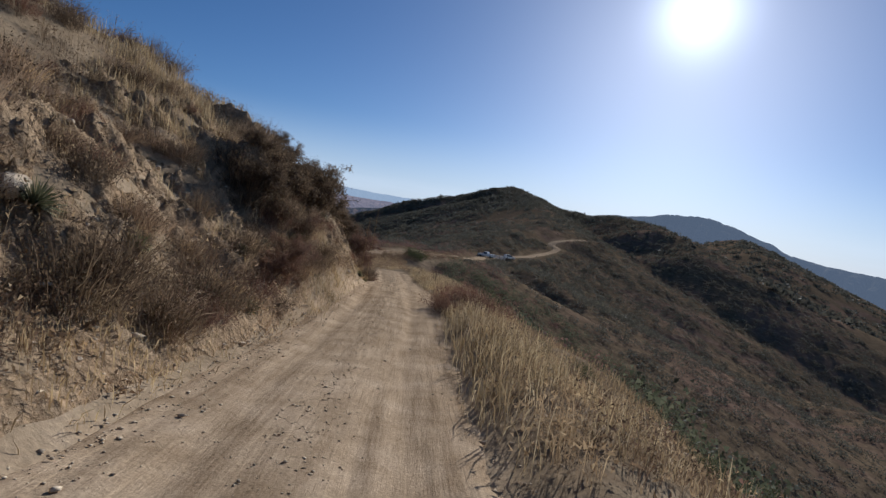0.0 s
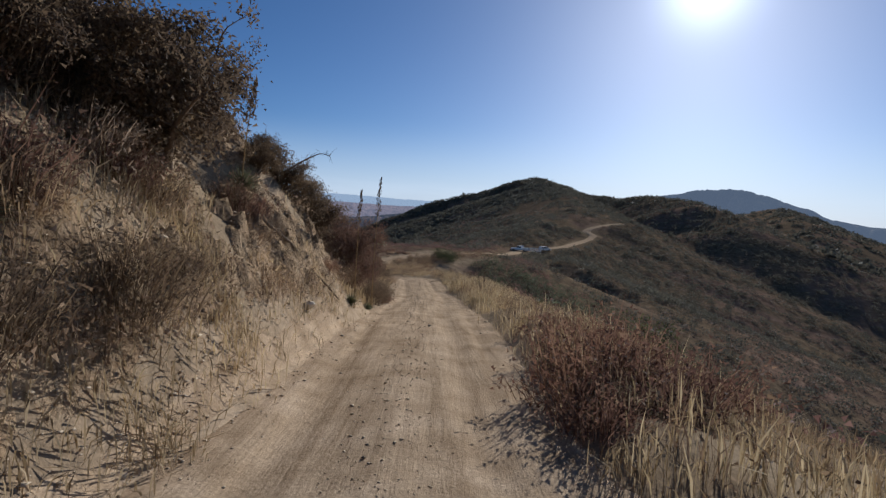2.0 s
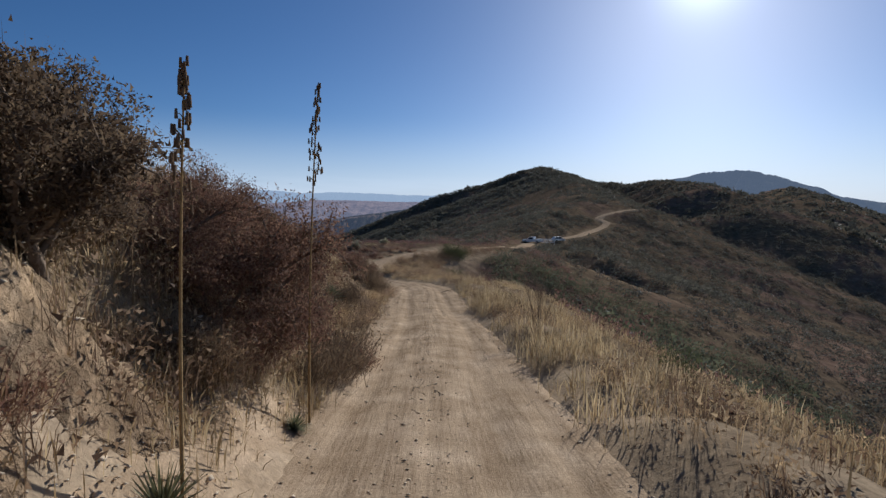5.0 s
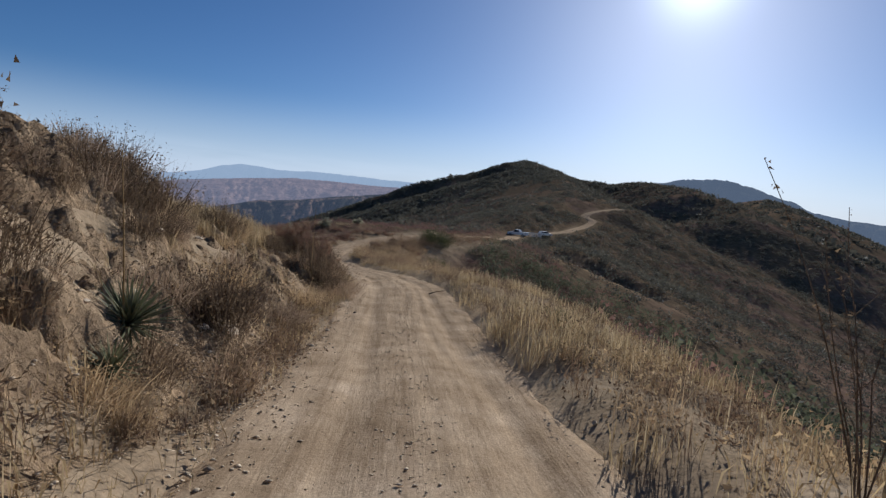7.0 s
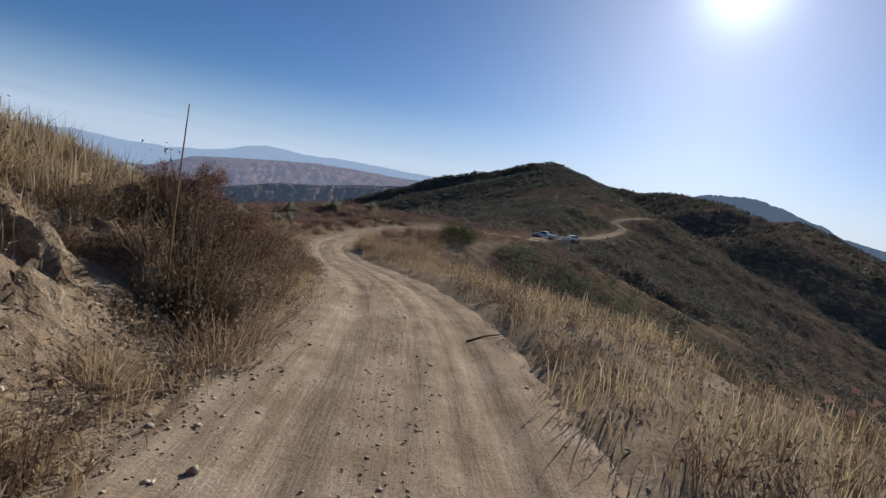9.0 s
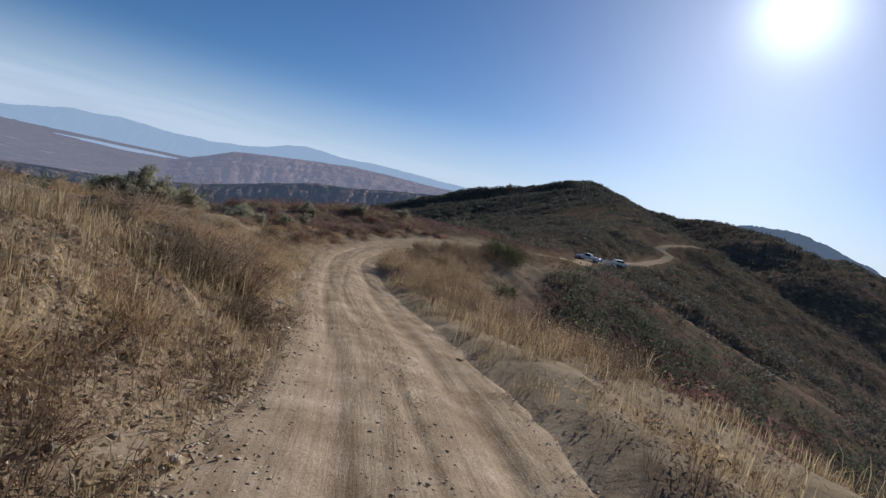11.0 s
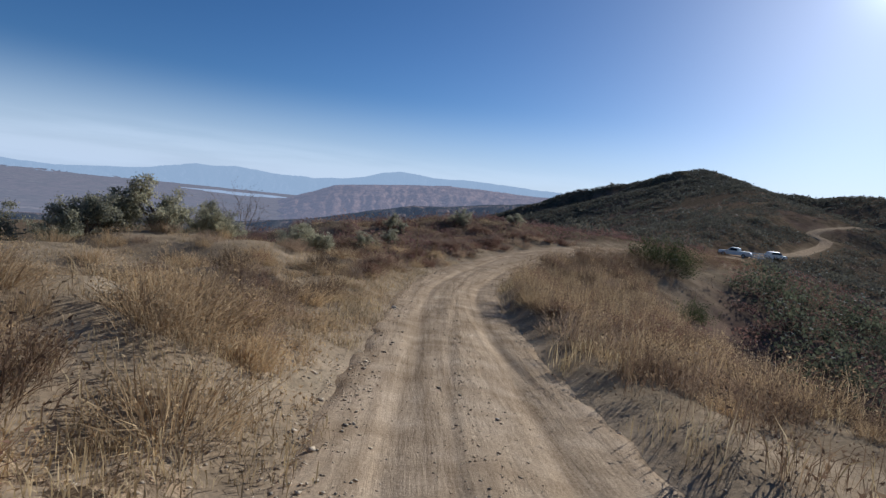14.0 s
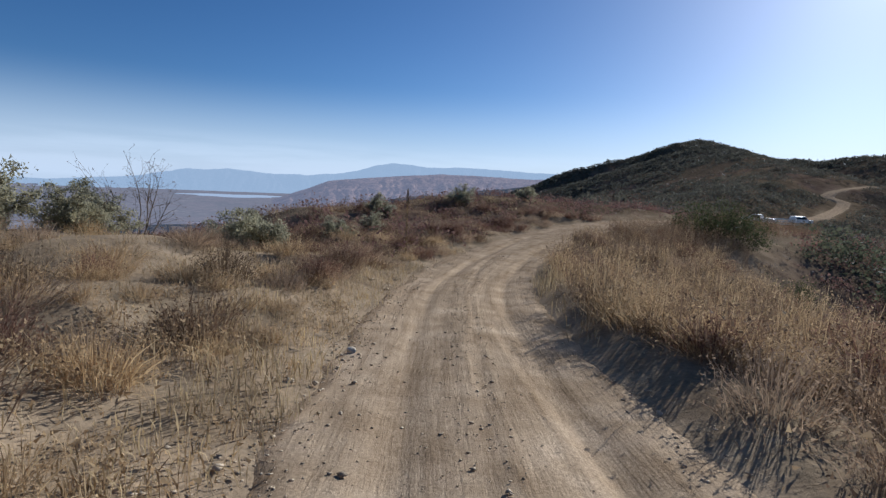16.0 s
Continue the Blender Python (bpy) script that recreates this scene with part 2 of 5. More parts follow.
def land(x, y, fine=True):
    """Height, and how much each place is road, bare cut and far hillside."""
    x, y = np.asarray(x, float).ravel(), np.asarray(y, float).ravel()
    d, rz, along = road_frame(x, y)
    ry = np.interp(along, np.arange(len(LINE)) * 0.5, ALONG_Y)
    far_z = far_land(x, y)
    rough = fbm(x / 2.2, y / 2.2, 5, 21)
    # the uphill side
    foot = table(ry, [(-30, 1.75), (10, 1.6), (15, 1.3), (22, 1.2), (26, 1.5), (32, 1.9), (41, 2.0), (55, 1.9), (66, 1.8), (300, 2.2)])
    crest = table(ry, [(-30, 16), (0, 14), (8, 12), (14, 8.5), (20, 7.5), (26, 7.0), (33, 7.3), (38, 4.0), (43, 2.2), (48, 1.6), (56, 1.1), (66, 0.5), (76, 0.3), (95, 0.9), (110, 0.4), (125, 1.2), (300, 8)])
    steep = table(ry, [(-30, 1.02), (8, 1.1), (15, 1.6), (21, 1.7), (27, 1.15), (33, 0.95), (41, 0.85), (50, 0.6), (60, 0.6), (70, 0.35), (95, 0.25), (120, 0.5), (300, 0.6)])
    u = np.clip(d - foot, 0, None)
    up = crest * (1 - np.exp(-steep * u / crest))
    gone = table(ry, [(-30, 60), (25, 40), (40, 18), (50, 12), (60, 8), (80, 9), (100, 12), (300, 60)])
    up = up - 0.32 * np.clip(np.sqrt(np.clip(d - gone, 0, None) ** 2 + 9) - 3, 0, None)
    face = step(0.1, 0.8, u) * (1 - step(3.5, 6.5, u))
    up = up + rough * (0.10 + 0.32 * face * np.clip(steep, 0, 1.2)) * step(0.0, 0.9, u)
    up = up + 0.45 * fbm(x / 7, y / 7, 3, 5) * step(1.5, 5, u)
    # the downhill side
    shelf = table(ry, [(-30, 2.3), (18, 2.3), (26, 3.0), (36, 3.6), (44, 4.5), (52, 5.5), (60, 5.2), (68, 5.2), (80, 6.5), (92, 6.5), (100, 5), (120, 4), (300, 5)])
    v = np.clip(-d - 1.5, 0, None)
    over = np.clip(-d - shelf, 0, None)
    down = 0.22 * step(0, 0.5, v) * (1 - step(0.9, 2.2, v)) - 0.05 * v - 0.56 * (np.sqrt(over * over + 4) - 2)
    down = down + rough * 0.12 * step(0, 0.8, v) + 0.5 * fbm(x / 8, y / 8, 3, 8) * step(1.0, 5, over)
    side = np.where(d > 0, up, down)
    # wheel ruts, crown and washboard of the carriageway
    weave = 0.12 * np.sin(along / 6.1) + 0.08 * np.sin(along / 2.7 + 1)
    ruts = -0.045 * np.exp(-((np.abs(d - weave) - 0.74) / 0.17) ** 2) + 0.025 * np.exp(-((d - weave) / 0.3) ** 2)
    ruts = ruts - 0.03 * np.exp(-((d - 0.25 * np.sin(along / 4.3) - 0.1) / 0.05) ** 2) * step(-0.2, 0.5, fbm(along / 6, along * 0, 2, 77))
    ruts = ruts - 0.025 * np.exp(-((d - 0.35 * np.sin(along / 5.7 + 2) + 0.75) / 0.06) ** 2) * step(-0.1, 0.4, fbm(along / 5, along * 0 + 4, 2, 78))
    on_road = 1 - step(1.2, 1.75, np.abs(d + 0.12 * fbm(along / 2.5, d * 0 + 3, 2, 9)))
    lane = ruts + 0.01 * fbm(along / 5.0, d * 2.8, 4, 31)
    near_z = rz + side + 0.03 * rough * (1 - on_road) + (lane if fine else -0.07) * on_road
    # past the road's own flank the hills take over
    late = step(108, 150, along - 30)
    reach = np.where(d > 0, 60 - 48 * late, 40 - 26 * late)
    w = step(reach * 0.45, reach, np.abs(d))
    z = near_z * (1 - w) + far_z * w
    z = np.where((d < 0) & (along < 150), np.maximum(z, far_z), z)
    far = np.where(d < 0, step(0, 5, -d - shelf), step(40, 70, d) + step(106, 118, along) * step(2.2, 4, d))
    far = np.where(along > 142, step(0.8, 2.2, np.abs(d)), far)
    return z, on_road * (np.abs(d) < 3) * (along < 146), face * step(0.45, 0.9, steep) * (d > 0) * (along < 96), np.clip(far, 0, 1)


def axis_steps(fine_from, fine_to, fine, grow, end_low, end_high):
    out = list(np.arange(fine_from, fine_to, fine))
    s, v = fine, out[-1]
    while v < end_high:
        s = min(s * grow, 260)
        v += s
        out.append(v)
    s, v = fine, fine_from
    low = []
    while v > end_low:
        s = min(s * (grow + 0.03), 260)
        v -= s
        low.append(v)
    return np.array(low[::-1] + out)


def sheet(name, xs, ys, heights, material, attributes=()):
    """A grid of ground as one mesh."""
    nx, ny = len(xs), len(ys)
    gx, gy = np.meshgrid(xs, ys)
    co = np.stack([gx.ravel(), gy.ravel(), heights], 1)
    i = np.arange(nx * ny).reshape(ny, nx)
    quads = np.stack([i[:-1, :-1], i[:-1, 1:], i[1:, 1:], i[1:, :-1]], -1).reshape(-1, 4)
    mesh = bpy.data.meshes.new(name)
    mesh.vertices.add(len(co))
    mesh.vertices.foreach_set("co", co.astype(np.float32).ravel())
    mesh.loops.add(quads.size)
    mesh.loops.foreach_set("vertex_index", quads.astype(np.int32).ravel())
    mesh.polygons.add(len(quads))
    mesh.polygons.foreach_set("loop_start", np.arange(0, quads.size, 4, dtype=np.int32))
    mesh.update(calc_edges=True)
    mesh.polygons.foreach_set("use_smooth", np.ones(len(quads), bool))
    for key, values in attributes:
        mesh.attributes.new(key, "FLOAT", "POINT").data.foreach_set("value", np.asarray(values, np.float32))
    mesh.materials.append(material)
    return new(name, mesh)


XS = axis_steps(-15, 4, 0.38, 1.042, -4900, 4900)
YS = axis_steps(3, 82, 0.42, 1.034, -4900, 4900)
GX, GY = np.meshgrid(XS, YS)
GZ, G_ROAD, G_CUT, G_FAR = land(GX, GY, False)
ground = tagged(sheet("ground", XS, YS, GZ, ground_material(), (("road", G_ROAD), ("cut", G_CUT), ("far", G_FAR))),
                "dry brown mountain ground with a narrow pale dirt road", "ground", kind="structure")


def strip(name, s_range, s_step, d_range, d_step, relief, material, sink, ragged=0.0):
    """A finer skin over the ground along the road."""
    ss, dd = np.arange(*s_range, s_step), np.arange(d_range[0], d_range[1] + 1e-6, d_step)
    gs, gd = np.meshgrid(ss, dd, indexing="ij")
    x, y = beside(gs.ravel(), gd.ravel())
    z = land(x, y)[0] + relief(gs.ravel(), gd.ravel(), x, y)
    edge = np.minimum(np.minimum(gd - d_range[0], d_range[1] - gd) / 0.45, np.minimum(gs - s_range[0], ss[-1] - gs) / 1.0).ravel()
    edge = edge - ragged * np.abs(fbm(gs.ravel() / 1.1, np.sign(gd.ravel()) * 5, 3, 143))
    z = z - sink * (1 - step(0, 1, edge))
    n = len(dd)
    i = np.arange(len(x)).reshape(len(ss), n)
    a, b, c, e = i[:-1, :-1].ravel(), i[1:, :-1].ravel(), i[1:, 1:].ravel(), i[:-1, 1:].ravel()
    tris = np.concatenate([np.stack([a, c, b], 1), np.stack([a, e, c], 1)])
    mesh = tri_mesh(name, np.stack([x, y, z], 1), tris, material, True)
    for key, values in (("along", gs.ravel()), ("across", gd.ravel())):
        mesh.attributes.new(key, "FLOAT", "POINT").data.foreach_set("value", values.astype(np.float32))
    return new(name, mesh)


def road_material():
    m = Nodes("packed_road_dirt", 0.95)
    dust = m.ramp(m.noise(1.6, 6, 0.62), [(0.28, (0.31, 0.22, 0.135)), (0.5, (0.44, 0.325, 0.21)), (0.72, (0.56, 0.425, 0.29))])
    grit = m.noise(40.0, 5, 0.75)
    speck = m.add("ShaderNodeTexVoronoi", Scale=55.0)
    m.link(m.place(), speck.inputs["Vector"])
    base = m.mix(1.0, dust, m.ramp(grit, [(0.3, (0.68, 0.66, 0.64)), (0.62, (1.12, 1.1, 1.08))]), "MULTIPLY")
    base = m.mix(1.0, base, m.ramp(speck.outputs["Distance"], [(0.05, (0.75, 0.74, 0.72)), (0.3, (1.0, 1.0, 1.0))]), "MULTIPLY")
    lengthwise = m.add("ShaderNodeCombineXYZ")
    for key, k, socket in (("along", 0.35, 0), ("across", 5.0, 1)):
        scaled = m.add("ShaderNodeMath")
        scaled.operation = "MULTIPLY"
        scaled.inputs[1].default_value = k
        m.link(m.attribute(key), scaled.inputs[0])
        m.link(scaled.outputs[0], lengthwise.inputs[socket])
    track = m.noise(1.0, 6, 0.68, lengthwise.outputs[0])
    base = m.mix(1.0, base, m.ramp(track, [(0.3, (0.68, 0.65, 0.62)), (0.5, (1.0, 1.0, 1.0)), (0.7, (1.18, 1.17, 1.15))]), "MULTIPLY")
    m.bump(grit, 0.6, 0.014)
    m.bump(track, 0.6, 0.035)
    m.bump(m.noise(9.0, 5, 0.65), 0.4, 0.02)
    return m.colour(base)


def bank_material():
    m = Nodes("crumbling_bank", 0.95)
    soil = m.ramp(m.noise(1.1, 6, 0.65), [(0.28, (0.2, 0.135, 0.085)), (0.5, (0.36, 0.255, 0.16)), (0.74, (0.5, 0.37, 0.24))])
    chips = m.add("ShaderNodeTexVoronoi", Scale=11.0)
    bend = m.add("ShaderNodeVectorMath")
    bend.operation = "SCALE"
    bend.inputs["Scale"].default_value = 0.12
    swirl = m.add("ShaderNodeTexNoise", Scale=7.0, Detail=3.0)
    m.link(m.place(), swirl.inputs["Vector"])
    m.link(swirl.outputs["Color"], bend.inputs[0])
    moved = m.add("ShaderNodeVectorMath")
    m.link(m.place(), moved.inputs[0])
    m.link(bend.outputs[0], moved.inputs[1])
    m.link(moved.outputs[0], chips.inputs["Vector"])
    tone = m.ramp(chips.outputs["Color"], [(0.1, (0.66, 0.64, 0.62)), (0.5, (1.0, 1.0, 1.0)), (0.9, (1.28, 1.25, 1.2))])
    base = m.mix(0.75, soil, m.mix(1.0, soil, tone, "MULTIPLY"))
    fine = m.noise(28, 6, 0.72)
    base = m.mix(1.0, base, m.ramp(fine, [(0.3, (0.68, 0.66, 0.63)), (0.62, (1.1, 1.1, 1.08))]), "MULTIPLY")
    m.bump(fine, 0.8, 0.025)
    m.bump(chips.outputs["Distance"], 0.7, 0.05)
    m.bump(m.noise(8, 6, 0.7), 0.8, 0.08)
    return m.colour(base)

# ---- a kit for plants and stones ----
def tri_mesh(name, verts, tris, material, smooth=False):
    mesh = bpy.data.meshes.new(name)
    mesh.vertices.add(len(verts))
    mesh.vertices.foreach_set("co", np.asarray(verts, np.float32).ravel())
    mesh.loops.add(tris.size)
    mesh.loops.foreach_set("vertex_index", np.asarray(tris, np.int32).ravel())
    mesh.polygons.add(len(tris))
    mesh.polygons.foreach_set("loop_start", np.arange(0, tris.size, 3, dtype=np.int32))
    mesh.update(calc_edges=True)
    if smooth:
        mesh.polygons.foreach_set("use_smooth", np.ones(len(tris), bool))
    mesh.materials.append(material)
    return mesh


def merged(pieces):
    verts, tris, n = [], [], 0
    for v, t in pieces:
        verts.append(v)
        tris.append(t + n)
        n += len(v)
    return np.concatenate(verts), np.concatenate(tris)


def unit(v):
    return v / np.maximum(np.linalg.norm(v, axis=-1, keepdims=True), 1e-9)


def tube(points, r0, r1, sides=3):
    p = np.asarray(points, float)
    ahead = unit(np.gradient(p, axis=0))
    ref = np.where(np.abs(ahead[:, 2:3]) > 0.9, [[1.0, 0, 0]], [[0, 0, 1.0]])
    u = unit(np.cross(ahead, ref))
    w = np.cross(ahead, u)
    r = np.linspace(r0, r1, len(p))[:, None, None]
    a = np.arange(sides) * 2 * np.pi / sides
    ring = p[:, None] + r * (np.cos(a)[None, :, None] * u[:, None] + np.sin(a)[None, :, None] * w[:, None])
    i = np.arange(len(p) - 1)[:, None] * sides + np.arange(sides)
    j = np.arange(len(p) - 1)[:, None] * sides + (np.arange(sides) + 1) % sides
    tris = np.concatenate([np.stack([i, j, j + sides], -1).reshape(-1, 3), np.stack([i, j + sides, i + sides], -1).reshape(-1, 3)])
    return ring.reshape(-1, 3), tris


def leaves(rng, places, size, spread=0.4, long=1.9):
    """A loose pointed leaf, one triangle, at each place."""
    n = len(places)
    a = unit(rng.normal(size=(n, 3)) + [0, 0, 0.35])
    b = unit(np.cross(a, rng.normal(size=(n, 3))))
    s = (size * rng.uniform(1 - spread, 1 + spread, n))[:, None]
    v = np.stack([places - b * s * 0.5, places + b * s * 0.5, places + a * s * long], 1).reshape(-1, 3)
    return v, np.arange(3 * n).reshape(-1, 3)


def blades(rng, roots, height, width, lean):
    """Bent grass blades, widest half way up."""
    n = len(roots)
    turn = rng.uniform(0, 2 * np.pi, n)
    out = np.stack([np.cos(turn), np.sin(turn), 0 * turn], 1)
    side = np.stack([-np.sin(turn), np.cos(turn), 0 * turn], 1)
    side = unit(side + 0.8 * rng.normal(size=(n, 3)) * [1, 1, 0])
    h = (height * rng.uniform(0.45, 1.15, n))[:, None]
    k = np.minimum(np.abs(rng.normal(0, lean, n)), 1.0)[:, None] * 0.8
    up = np.array([0, 0, 1.0])
    mid = roots + up * h * 0.55 + out * h * k * 0.3
    tip = roots + up * h * (1 - 0.35 * np.minimum(k, 1.2)) + out * h * k
    w = width * rng.uniform(0.6, 1.3, n)[:, None]
    v = np.stack([roots, mid - side * w, mid + side * w, tip], 1).reshape(-1, 3)
    f = np.array([[0, 2, 1], [1, 2, 3]])
    return v, (np.arange(n)[:, None, None] * 4 + f).reshape(-1, 3)


def lit_leaf(name, stops, through_light=0.3, rough=0.7, by_object=0.35):
    m = Nodes(name, rough)
    tone = m.ramp(m.island(), stops)
    shift = m.ramp(m.random(), [(0.0, (0.72, 0.7, 0.72)), (0.5, (1.0, 1.0, 1.0)), (1.0, (1.3, 1.22, 1.1))])
    patch = m.ramp(m.noise(0.9, 3), [(0.3, (0.75, 0.75, 0.78)), (0.7, (1.2, 1.15, 1.05))])
    tone = m.mix(by_object, tone, m.mix(1.0, tone, shift, "MULTIPLY"))
    tone = m.mix(1.0, tone, patch, "MULTIPLY")
    m.colour(tone)
    m.bsdf.inputs["Specular IOR Level"].default_value = 0.04
    glow = m.add("ShaderNodeBsdfTranslucent")
    m.link(tone, glow.inputs["Color"])
    mixed = m.add("ShaderNodeMixShader", Fac=through_light)
    m.link(m.bsdf.outputs[0], mixed.inputs[1])
    m.link(glow.outputs[0], mixed.inputs[2])
    m.link(mixed.outputs[0], m.tree.nodes["Material Output"].inputs["Surface"])
    return m.mat


def bark(name, dark, light):
    m = Nodes(name, 0.9)
    m.bump(m.noise(60, 4), 0.4, 0.01)
    return m.colour(m.ramp(m.noise(18, 5, 0.7), [(0.3, dark), (0.7, light)]))


GRASS = lit_leaf("dry_grass", [(0.0, (0.26, 0.19, 0.105)), (0.5, (0.43, 0.33, 0.19)), (1.0, (0.6, 0.48, 0.3))], 0.38)
GRASS_DULL = lit_leaf("dull_grass", [(0.0, (0.25, 0.175, 0.1)), (0.5, (0.38, 0.275, 0.16)), (1.0, (0.5, 0.375, 0.22))], 0.3)
DEAD = lit_leaf("dead_brush_leaf", [(0.0, (0.12, 0.08, 0.056)), (0.5, (0.2, 0.135, 0.088)), (1.0, (0.31, 0.22, 0.135))], 0.4)
RUSSET = lit_leaf("russet_brush_leaf", [(0.0, (0.12, 0.066, 0.05)), (0.5, (0.2, 0.115, 0.083)), (1.0, (0.29, 0.19, 0.125))], 0.4)
DUN = lit_leaf("dun_brush_leaf", [(0.0, (0.246, 0.177, 0.121)), (0.5, (0.353, 0.258, 0.177)), (1.0, (0.470, 0.353, 0.241))], 0.42)
STRAW = lit_leaf("straw_brush_leaf", [(0.0, (0.302, 0.211, 0.121)), (0.5, (0.448, 0.325, 0.188)), (1.0, (0.594, 0.448, 0.263))], 0.42)
OLIVE = lit_leaf("olive_leaf", [(0.0, (0.04, 0.05, 0.022)), (0.5, (0.075, 0.085, 0.038)), (1.0, (0.13, 0.13, 0.06))], 0.38)
OAK = lit_leaf("dusty_oak_leaf", [(0.0, (0.23, 0.22, 0.15)), (0.5, (0.33, 0.315, 0.215)), (1.0, (0.45, 0.425, 0.3))], 0.55)
UMBER = lit_leaf("dark_umber_leaf", [(0.0, (0.085, 0.06, 0.042)), (0.5, (0.145, 0.103, 0.07)), (1.0, (0.23, 0.17, 0.105))], 0.42)
# the next two leaf tones are lifted and greyed, standing in for veiling glare
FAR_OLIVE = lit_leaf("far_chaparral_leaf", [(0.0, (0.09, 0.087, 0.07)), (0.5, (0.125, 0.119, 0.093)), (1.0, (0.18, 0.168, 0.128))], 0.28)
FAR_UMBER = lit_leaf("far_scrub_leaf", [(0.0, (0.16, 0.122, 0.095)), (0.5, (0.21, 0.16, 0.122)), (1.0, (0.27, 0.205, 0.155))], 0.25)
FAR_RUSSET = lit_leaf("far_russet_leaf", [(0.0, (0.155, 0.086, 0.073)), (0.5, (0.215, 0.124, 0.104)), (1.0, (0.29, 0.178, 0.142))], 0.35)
GREEN = lit_leaf("dark_green_leaf", [(0.0, (0.075, 0.083, 0.05)), (0.5, (0.11, 0.118, 0.074)), (1.0, (0.155, 0.16, 0.105))], 0.4)
SPIKE = lit_leaf("yucca_blade", [(0.0, (0.1, 0.11, 0.062)), (0.5, (0.17, 0.18, 0.105)), (1.0, (0.33, 0.31, 0.19))], 0.15, 0.5)
TWIG = bark("grey_twig", (0.09, 0.065, 0.045), (0.24, 0.18, 0.13))
GREY_BARK = bark("grey_bark", (0.13, 0.1, 0.08), (0.3, 0.24, 0.19))
PALE_TWIG = bark("bleached_wood", (0.24, 0.2, 0.15), (0.42, 0.36, 0.28))
STALK = bark("dry_stalk", (0.2, 0.13, 0.06), (0.4, 0.28, 0.14))
SEED = lit_leaf("dark_seed_head", [(0.0, (0.045, 0.03, 0.022)), (1.0, (0.13, 0.085, 0.055))], 0.2)
POD = bark("seed_pod", (0.09, 0.062, 0.042), (0.22, 0.155, 0.1))


def stone_material(name, dark, light):
    m = Nodes(name, 0.92)
    tone = m.ramp(m.noise(6, 6, 0.65), [(0.3, dark), (0.7, light)])
    vary = m.ramp(m.island(), [(0.0, (0.72, 0.7, 0.68)), (1.0, (1.25, 1.22, 1.18))])
    m.bump(m.noise(25, 6, 0.7), 0.6, 0.02)
    return m.colour(m.mix(1.0, tone, vary, "MULTIPLY"))


STONE = stone_material("tan_stone", (0.38, 0.3, 0.21), (0.58, 0.48, 0.36))
PALE_STONE = stone_material("pale_stone", (0.42, 0.36, 0.28), (0.6, 0.53, 0.42))


def part(name, mesh, parent, label=""):
    ob = new(name, mesh)
    ob.parent = parent
    return tagged(ob, label)


def bent(rng, start, aim, length, steps, wander, sag=0.0):
    p, q, out = np.array(start, float), unit(np.array(aim, float)), []
    for k in range(steps + 1):
        out.append(p.copy())
        q = unit(q + rng.normal(0, wander, 3) - [0, 0, sag])
        p = p + q * length / steps
    return np.array(out)


def shrub_meshes(name, seed, height, width, leaf_material, stems=20, twigs=5, leaf_count=1500, leaf=0.022, twig_material=None, fill=0.35):
    """The stems and the foliage of a low bush whose base is at the origin."""
    rng = np.random.default_rng(seed)
    wood, spots = [], []
    for k in range(stems):
        turn, open_ = rng.uniform(0, 2 * np.pi), rng.uniform(0.0, 1.0) ** 0.6
        aim = [math.cos(turn) * open_ * width / height, math.sin(turn) * open_ * width / height, 1 - 0.55 * open_]
        reach = height * rng.uniform(0.75, 1.1) * (1.0 - 0.12 * open_)
        p = bent(rng, [rng.normal(0, 0.05) * width, rng.normal(0, 0.05) * width, -0.04], aim, reach, 3, 0.18)
        wood.append(tube(p, 0.006 * height + 0.002, 0.0022))
        for _ in range(twigs):
            at = rng.uniform(0.3, 1.0) * 3
            i = min(int(at), 2)
            base = p[i] + (p[i + 1] - p[i]) * (at - i)
            q = bent(rng, base, unit(p[i + 1] - p[i]) + rng.normal(0, 0.7, 3), height * rng.uniform(0.14, 0.34), 2, 0.3)
            wood.append(tube(q, 0.0028, 0.0012))
            spots.append(q)
        spots.append(p[1:])
    ends = np.concatenate(spots)
    pick = ends[rng.integers(0, len(ends), leaf_count)]
    pick = pick + rng.normal(0, 0.05 * (height + width), (leaf_count, 3)) * fill / 0.35
    pick = pick[pick[:, 2] > 0.02]
    return tri_mesh(name + "_stems", *merged(wood), twig_material or TWIG), tri_mesh(name + "_leaves", *leaves(rng, pick, leaf), leaf_material)


